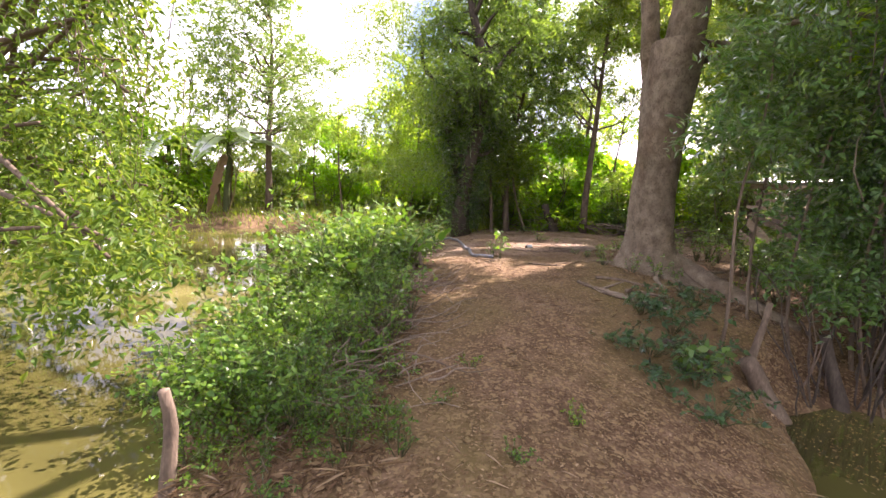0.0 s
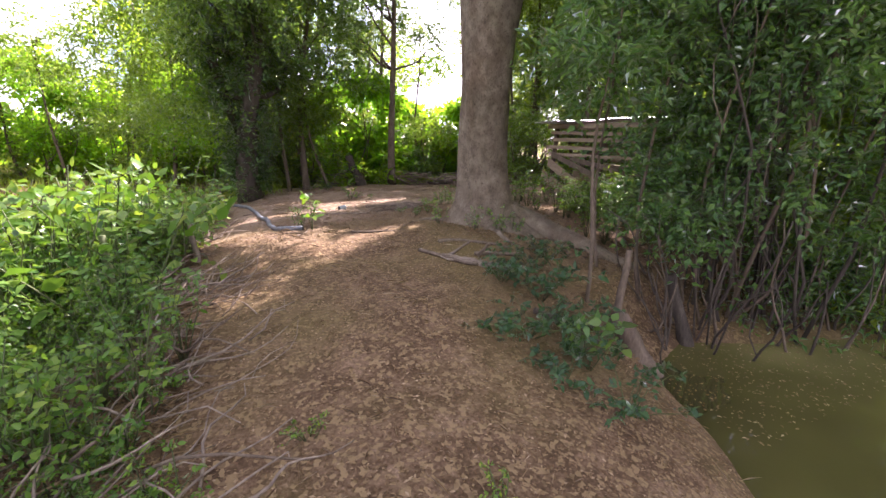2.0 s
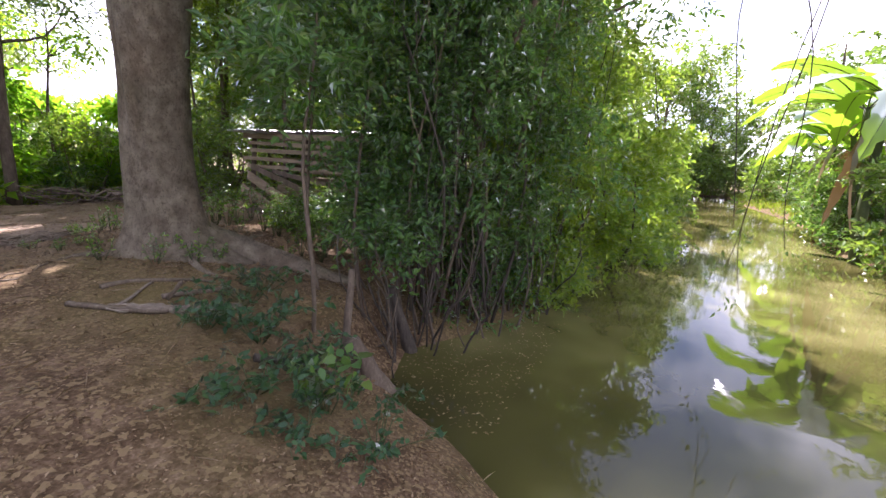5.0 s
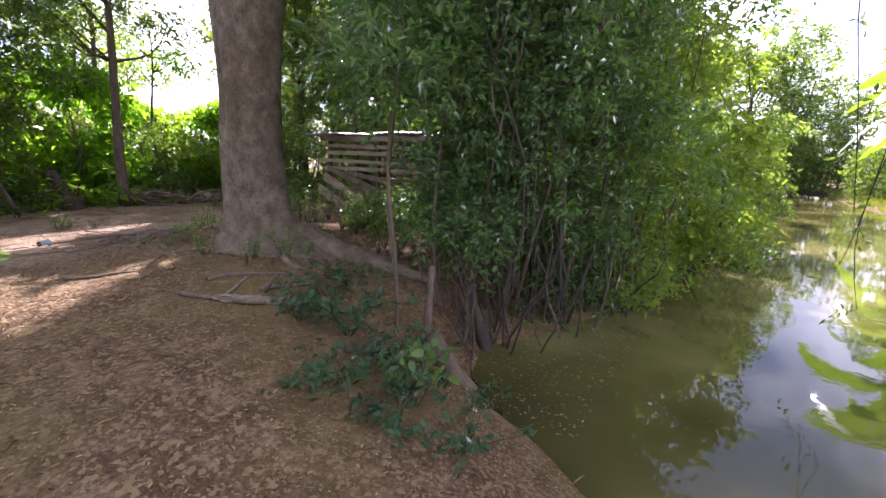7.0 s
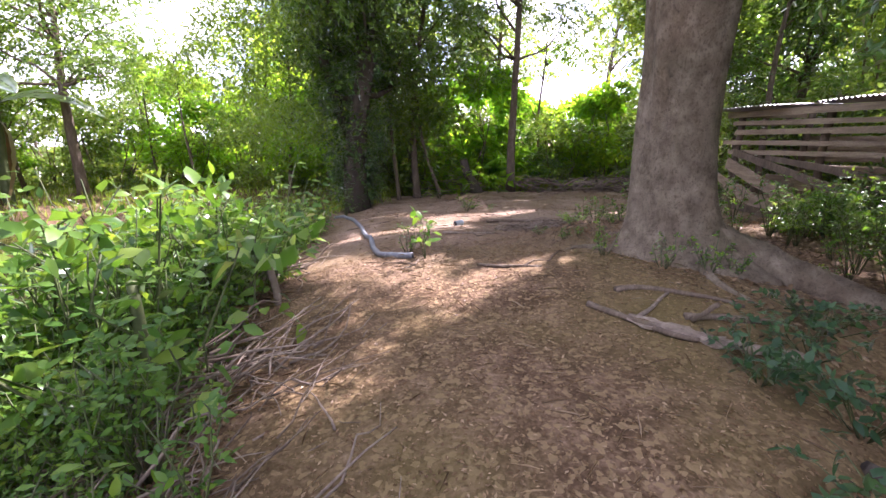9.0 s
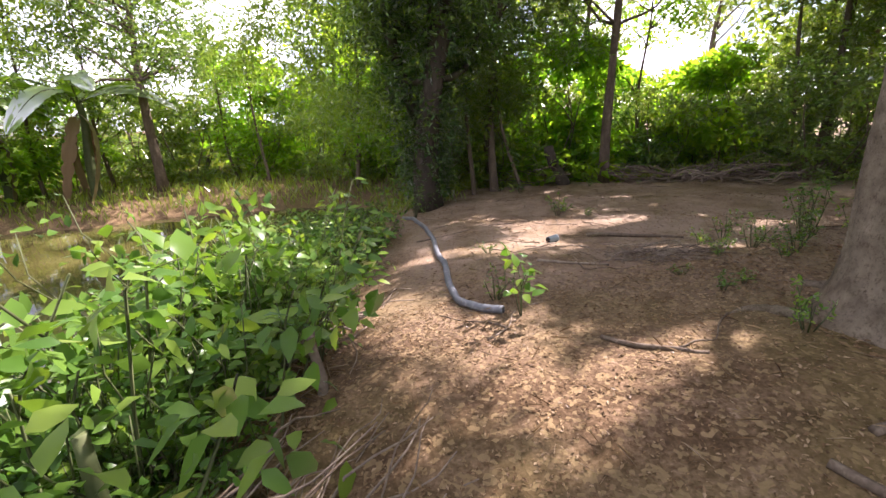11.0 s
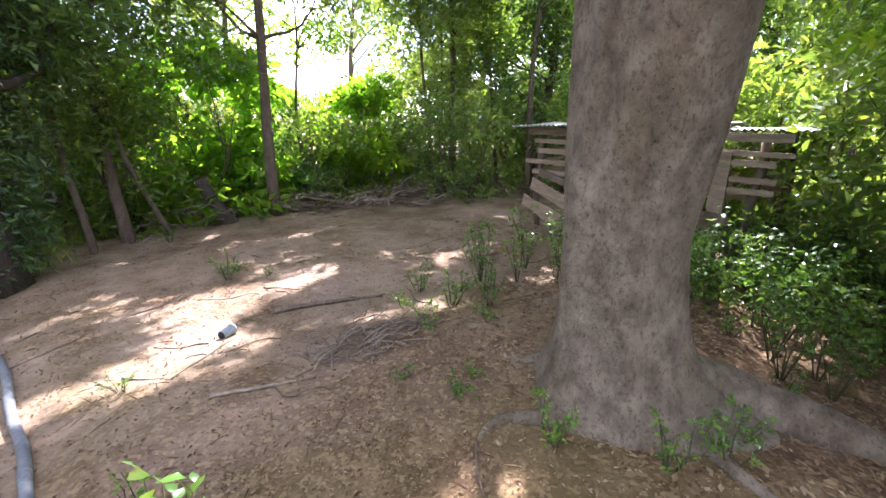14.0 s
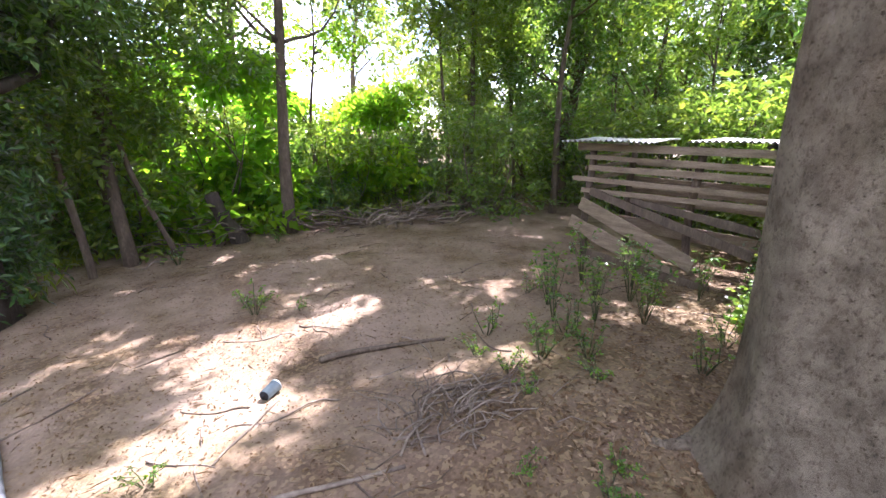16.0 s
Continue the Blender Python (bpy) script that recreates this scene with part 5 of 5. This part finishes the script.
def low_plant(name, x, y, stems, tall, reach, leafsize, asp, mat, label, group="", z=None, per=5, seed=0):
    """A low leafy plant of a few arching shoots."""
    p = thing(name, x, y, ground_z(x, y) if z is None else z, label, "plant", group)
    buf, lv = Buf(), Buf()
    for i in range(stems):
        a = rng.uniform(0, 2 * np.pi)
        line = curve_points((0, 0, -0.05), (reach * rng.uniform(0.4, 1) * math.cos(a), reach * rng.uniform(0.4, 1) * math.sin(a), tall * rng.uniform(0.5, 1)), 0.06, 6, seed * 13 + i, 0.15)
        buf.add(*tube(line[[0, 2, 4, 5]], np.linspace(0.005, 0.002, 4), 3))
        d = rng.standard_normal((4, 3))
        d[:, 2] = 0.3
        sprigs(lv, line[2:6], d, np.full(4, leafsize * 1.2), per, leafsize, asp, 0.3, 0.9, True)
    tagged(part("stalk", buf.mesh("stalk", STEM), p), kind="stuff")
    part("foliage", lv.mesh("foliage", mat), p)
    return p


# dark leaf colour gives this seedling the look of standing in shade
low_plant("seedling", 2.55, 4.02, 6, 0.42, 0.24, 0.11, 0.62, LEAF_DARK, "broad-leaved green seedling on the bank", per=3, seed=1)
low_plant("creeping_plant", 2.3, 4.45, 16, 0.25, 0.6, 0.07, 0.5, LEAF_BLUE, "dark blue-green creeping plant on the bank", seed=2)
low_plant("creeping_plant", 2.75, 4.9, 14, 0.4, 0.55, 0.07, 0.5, LEAF_BLUE, "dark blue-green creeping plant on the bank", seed=3)
low_plant("creeping_plant", 2.2, 3.9, 10, 0.2, 0.4, 0.06, 0.5, LEAF_BLUE, "dark blue-green creeping plant on the bank", seed=4)
for k, (x, y) in enumerate(((2.55, 5.3), (2.95, 4.5), (3.05, 5.4), (2.5, 3.55), (3.4, 5.6), (2.7, 4.2))):
    low_plant("creeping_plant", x, y, 11, 0.28, 0.45, 0.055, 0.5, LEAF_BLUE, "dark blue-green creeping plant on the bank", seed=40 + k)
low_plant("seedling", 1.12, 7.92, 4, 0.6, 0.16, 0.095, 0.7, LEAF_WEED, "lone broad-leaved seedling beside the pipe", per=2, seed=9)
HERB = [low_plant("herb", 0, 0, 7, h, r, ls, 0.5, mt, "small green herb growing from bare soil", "herbs on the soil", 0.0, 4, 20 + i) for i, (h, r, ls, mt) in enumerate(((0.14, 0.2, 0.028, LEAF_WEED), (0.3, 0.14, 0.03, LEAF_WEED), (0.6, 0.16, 0.05, LEAF_WEED)))]
HERBS = [(0.55, 2.6, 0), (1.1, 3.1, 0), (0.1, 3.3, 0), (-0.2, 2.7, 1), (-0.6, 3.0, 1), (-0.35, 3.7, 1), (-1.0, 3.5, 2), (-1.3, 3.1, 1), (0.35, 3.9, 0), (1.0, 8.35, 1), (2.6, 8.3, 0), (2.7, 7.9, 0), (3.2, 8.7, 0), (3.4, 9.0, 0), (3.7, 8.9, 1), (3.5, 9.4, 0), (3.9, 9.6, 1), (4.1, 9.2, 0), (3.6, 8.4, 0), (3.9, 8.6, 1), (4.3, 9.0, 1), (4.6, 9.3, 2), (4.9, 9.0, 2), (5.1, 8.6, 2), (5.0, 9.6, 2), (5.5, 9.3, 2), (5.8, 9.0, 2), (5.4, 8.7, 2), (6.0, 9.7, 2), (6.3, 9.2, 2), (5.2, 10.0, 1), (2.7, 11.9, 1), (3.1, 11.6, 0), (2.9, 12.2, 0), (1.2, 9.9, 0), (6.2, 8.4, 2), (5.0, 7.9, 1), (5.6, 7.5, 2), (6.1, 7.0, 2), (6.7, 7.6, 2), (7.0, 7.0, 2), (5.2, 6.9, 1), (4.3, 7.9, 1), (4.5, 6.4, 1), (2.9, 7.95, 0), (3.0, 6.7, 1), (3.3, 6.5, 1), (3.6, 6.5, 1), (2.75, 7.2, 1), (-0.4, 9.2, 1), (-0.35, 10.1, 0), (-0.3, 11.1, 1), (0.05, 12.2, 1), (0.35, 13.4, 2), (0.5, 13.7, 1), (-0.5, 8.6, 2), (-0.4, 7.8, 2), (6.8, 8.0, 2), (7.2, 6.4, 2), (6.5, 6.5, 2), (2.8, 14.9, 1), (5.6, 14.9, 0), (4.4, 14.8, 1)]
HERBS += [(float(a), float(b), 2) for a, b in zip(rng.uniform(4.8, 9.0, 34), rng.uniform(6.1, 7.7, 34))]
HERBS += [(float(a), float(b), int(c)) for a, b, c in zip(rng.uniform(-1.35, -0.25, 34), rng.uniform(2.4, 6.6, 34), rng.integers(0, 3, 34))]
used = set()
for x, y, k in HERBS:
    m = spot(x, y, rng.uniform(0, 360), rng.uniform(0.8, 1.3), 0.0)
    if k in used:
        copy_thing(HERB[k], m)
    else:
        HERB[k].matrix_basis = m
        used.add(k)


# ---- banana plants on the far right bank ----
def banana_leaf(length, width, rise, droop, seed):
    r2 = np.random.default_rng(seed)
    n, m = 26, 4
    t = np.linspace(0, 1, n)
    mid = np.stack([length * t * (1 - 0.15 * droop * t), np.zeros(n), rise * length * t - droop * length * t ** 2], -1)
    half = 0.5 * width * np.sin(np.pi * np.clip(0.06 + 0.94 * t, 0, 1)) ** 0.55 * (t > 0.1)
    v = []
    for i in range(n):
        tear = 1.0 if r2.random() > 0.25 else r2.uniform(0.5, 0.85)
        for c in np.linspace(-1, 1, 2 * m + 1):
            v.append(mid[i] + np.array([0, c * half[i] * tear, 0.35 * abs(c) * half[i] - 0.3 * half[i] * c * c + 0.012 * r2.standard_normal()]))
    k = 2 * m + 1
    q = [(i * k + j, i * k + j + 1, (i + 1) * k + j + 1, (i + 1) * k + j) for i in range(n - 1) for j in range(k - 1)]
    return np.array(v), np.array(q), mid


def banana(x, y, tall, count, seed, size=1.0):
    b = thing("banana_plant", x, y, ground_z(x, y), "banana plant with broad arching green and dry leaves", "banana plant", "banana plants on the bank")
    part("pseudostem", Buf().add(*tube(curve_points((0, 0, -0.3), (0.1, 0.1, tall), 0.02, 8, seed), np.linspace(0.16, 0.08, 8), 12, 0.03, seed)).mesh("pseudostem", STEM), b)
    for k in range(count):
        v, q, mid = banana_leaf(2.3 * size * rng.uniform(0.8, 1.15), 0.6 * size, rng.uniform(0.5, 1.0), rng.uniform(0.6, 1.1), seed * 10 + k)
        ob = part("leaf", Buf().add(v, q).mesh("leaf", LEAF_BANANA), b)
        ob.matrix_basis = pose(0.1, 0.1, tall - 0.1, rng.uniform(-20, 20), 0, k * 360 / count + rng.uniform(-15, 15))
        part("midrib", Buf().add(*tube(mid, np.linspace(0.025, 0.006, len(mid)), 5)).mesh("midrib", STEM), ob)
    for k in range(4):
        v, q, mid = banana_leaf(1.5 * size, 0.35, -0.2, 1.1, seed * 10 + k + 5)
        ob = part("dry_leaf", Buf().add(v, q).mesh("dry_leaf", LEAF_DRY), b, "brown dry hanging leaf")
        ob.matrix_basis = pose(0.05, 0.05, tall - 0.35, rng.uniform(-30, 30), 25, k * 90 + rng.uniform(-20, 20))


banana(15.6, -2.7, 4.3, 9, 1, 1.4)
banana(18.8, -3.2, 4.3, 9, 2, 1.8)
banana(22.0, -3.9, 3.6, 8, 3, 1.7)
banana(25.5, -4.3, 3.8, 8, 4, 1.7)
banana(29.0, -4.8, 3.4, 7, 5, 1.6)
banana(-11.3, 18.2, 2.6, 8, 6, 1.15)
banana(-9.0, 18.5, 2.8, 9, 7, 1.2)


# ---- branch over the right pond with hanging vines ----
def overhang():
    o = thing("overhanging_branch", 5.6, 5.3, ground_z(5.6, 5.3), "thin branch with hanging vines above the pond", "branch")
    z = ground_z(5.6, 5.3)
    limb = curve_points((0, 0, -0.2), (0.2, -4.3, 5.4 - z), 0.05, 16, 5, 0.3)
    part("limb", Buf().add(*tube(limb, np.linspace(0.05, 0.012, 16), 7)).mesh("limb", BARK), o)
    for k, (i, low, dx, dy) in enumerate(((13, 0.35, 0.2, 0.1), (14, 0.9, 0.6, -0.2), (12, 1.3, -0.3, 0.2), (15, 0.6, 0.9, 0.3))):
        line = curve_points(limb[i], (limb[i, 0] + dx, limb[i, 1] + dy, low - z), 0.05, 14, 80 + k)
        v = part("vine", Buf().add(*tube(line, np.linspace(0.009, 0.004, 14), 5)).mesh("vine", BARK_DARK), o)
        buf = Buf()
        d = rng.standard_normal((5, 3))
        sprigs(buf, line[[4, 7, 9, 11, 13]], d, np.full(5, 0.35), 9, 0.09, 0.35, 0.5)
        part("foliage", buf.mesh("foliage", LEAF_MID, False), v)


    part("canopy", crown_mesh("canopy", [((c[0], c[1], c[2]), (0.6, 0.6, 0.4), 40) for c in zip(rng.uniform(1.2, 4.6, 8), rng.uniform(-3.6, -1.4, 8), rng.uniform(4.0, 6.2, 8))], LEAF_DARK, 0.13, 8, 0.4, hang=0.2), o, "dark leaves hanging high over the pond")
    part("long_limb", Buf().add(*tube(curve_points((0.3, -0.2, 3.0), (4.4, -2.8, 5.2), 0.06, 12, 9), np.linspace(0.06, 0.015, 12), 7)).mesh("long_limb", BARK), o)


overhang()


# ---- small things ----
def cap():
    c = whole("plastic_cap", Buf().add(*tube(np.array([(-0.075, 0, 0), (0.06, 0, 0), (0.06, 0, 0), (0.075, 0, 0)]), [0.044, 0.044, 0.049, 0.049], 18)).mesh("plastic_cap", CAP), "teal plastic pipe coupling lying on the soil", "pipe coupling", m=pose(2.1, 10.27, ground_z(2.1, 10.27) + 0.042, 0, 0, 30))
    part("opening", Buf().add(*tube(np.array([(-0.077, 0, 0), (-0.07, 0, 0)]), [0.037, 0.037], 18)).mesh("opening", HOLE_SHADE), c, "black disc painted as the shade in the hollow end")


cap()


def clay_lump(x, y, r, label, squash=0.7):
    me = bpy.data.meshes.new("soil_lump")
    bm = bmesh.new()
    bmesh.ops.create_icosphere(bm, subdivisions=4, radius=r)
    for v in bm.verts:
        v.co *= 1 + 0.22 * noise.noise(v.co * 5) + 0.08 * noise.noise(v.co * 14)
        v.co.z *= squash
    for f in bm.faces:
        f.smooth = True
    bm.to_mesh(me)
    bm.free()
    me.materials.append(CLAY)
    whole("soil_lump", me, label, "soil lump", m=pose(x, y, ground_z(x, y) + r * squash * 0.35))


clay_lump(4.15, 7.0, 0.24, "reddish lump of soil and rotten wood by the trunk")


# ---- litter, grass and floating bits ----
def litter(n, x0, x1, y0, y1, size, name, mat, label, water=False):
    x, y = rng.uniform(x0, x1, n), rng.uniform(y0, y1, n)
    d = pond_depth(x, y)
    ok = d > 0.05 if water else d < -0.05
    x, y = x[ok], y[ok]
    z = np.full(len(x), WATER_Z + 0.004) if water else height(x, y) + 0.006
    a = rng.uniform(0, 2 * np.pi, len(x))
    tilt = 0.03 if water else 0.3
    w = np.stack([np.cos(a), np.sin(a), tilt * rng.standard_normal(len(x))], -1)
    up = np.stack([tilt * rng.standard_normal(len(x)), tilt * rng.standard_normal(len(x)), np.ones(len(x))], -1)
    ln = size * rng.uniform(0.4, 1.3, len(x))
    v, f = leaves(np.stack([x, y, z], -1), w, up, ln, ln * 0.45, 0.15, 0.05)
    whole(name, mesh_from(name, v, f, mat, False), label, "leaf litter", kind="stuff")


litter(42000, -1.6, 3.4, 0.8, 8.5, 0.029, "leaf_litter", LEAF_DRY, "dry brown leaf litter scattered over the path")
litter(32000, -0.6, 8.0, 7.5, 15.5, 0.031, "leaf_litter", LEAF_DRY, "dry brown leaf litter scattered over the clearing")
litter(12000, 2.8, 9.0, 4.0, 9.0, 0.06, "leaf_litter", LEAF_DRY, "thick brown leaf litter under the thicket")
litter(1300, 3.4, 6.4, 3.1, 4.6, 0.032, "floating_leaves", LEAF_DRY, "small pale leaves floating on the pond", True)


def straw(n, x0, x1, y0, y1, ln0, label):
    x, y = rng.uniform(x0, x1, n), rng.uniform(y0, y1, n)
    a = rng.uniform(0, 2 * np.pi, n)
    w = np.stack([np.cos(a), np.sin(a), rng.uniform(-0.05, 0.35, n)], -1)
    ln = ln0 * rng.uniform(0.4, 1.4, n)
    v, f = leaves(np.stack([x, y, height(x, y) + rng.uniform(0.0, 0.06, n)], -1), w, np.stack([0.4 * rng.standard_normal(n), 0.4 * rng.standard_normal(n), np.ones(n)], -1), ln, ln * 0.03 + 0.003, 0.2, 0.12)
    whole("dry_straw", mesh_from("dry_straw", v, f, LEAF_DRY, False), label, "straw", kind="stuff")


straw(1900, -1.7, -0.3, 2.4, 9.0, 0.2, "dry pale straw and dead stalks beside the weeds")
straw(900, 0.6, 7.0, 8.2, 14.8, 0.12, "thin dead stalks strewn over the clearing")
straw(500, 0.0, 3.4, 1.0, 9.0, 0.14, "thin dead grass stalks on the path")
litter(5000, -1.9, -0.3, 2.4, 9.0, 0.075, "leaf_litter", LEAF_DRY, "dead leaves caught among the cut brush")


def grass(n, x0, x1, y0, y1, tall, name, label):
    x, y = rng.uniform(x0, x1, n), rng.uniform(y0, y1, n)
    ok = pond_depth(x, y) < -0.05
    x, y = x[ok], y[ok]
    base = np.stack([x, y, height(x, y) - 0.01], -1)
    w = np.stack([0.45 * rng.standard_normal(len(x)), 0.45 * rng.standard_normal(len(x)), np.ones(len(x))], -1)
    ln = tall * rng.uniform(0.5, 1.3, len(x))
    v, f = leaves(base, w, rng.standard_normal((len(x), 3)), ln, ln * 0.12, 0.1, 0.15)
    whole(name, mesh_from(name, v, f, GRASS, False), label, "grass", kind="stuff")


grass(30000, -26, 1.5, 14.4, 40, 0.3, "grass", "sunlit yellow-green grass on the far pond bank")
grass(22000, -70, 12, 25, 80, 0.9, "grass", "tall pale-green meadow grass in the distance")
grass(9000, -70, -13, -30, 18, 1.0, "grass", "tall green grass on the far bank")
grass(5000, -3.5, -0.3, 8.0, 14.2, 0.14, "grass", "short sparse grass on the bank slope")
grass(14000, 8, 50, -14, -3, 0.4, "grass", "rank green grass on the right pond bank")
grass(12000, 1.5, 16, 15.8, 24, 0.35, "grass", "shaded green grass under the trees")
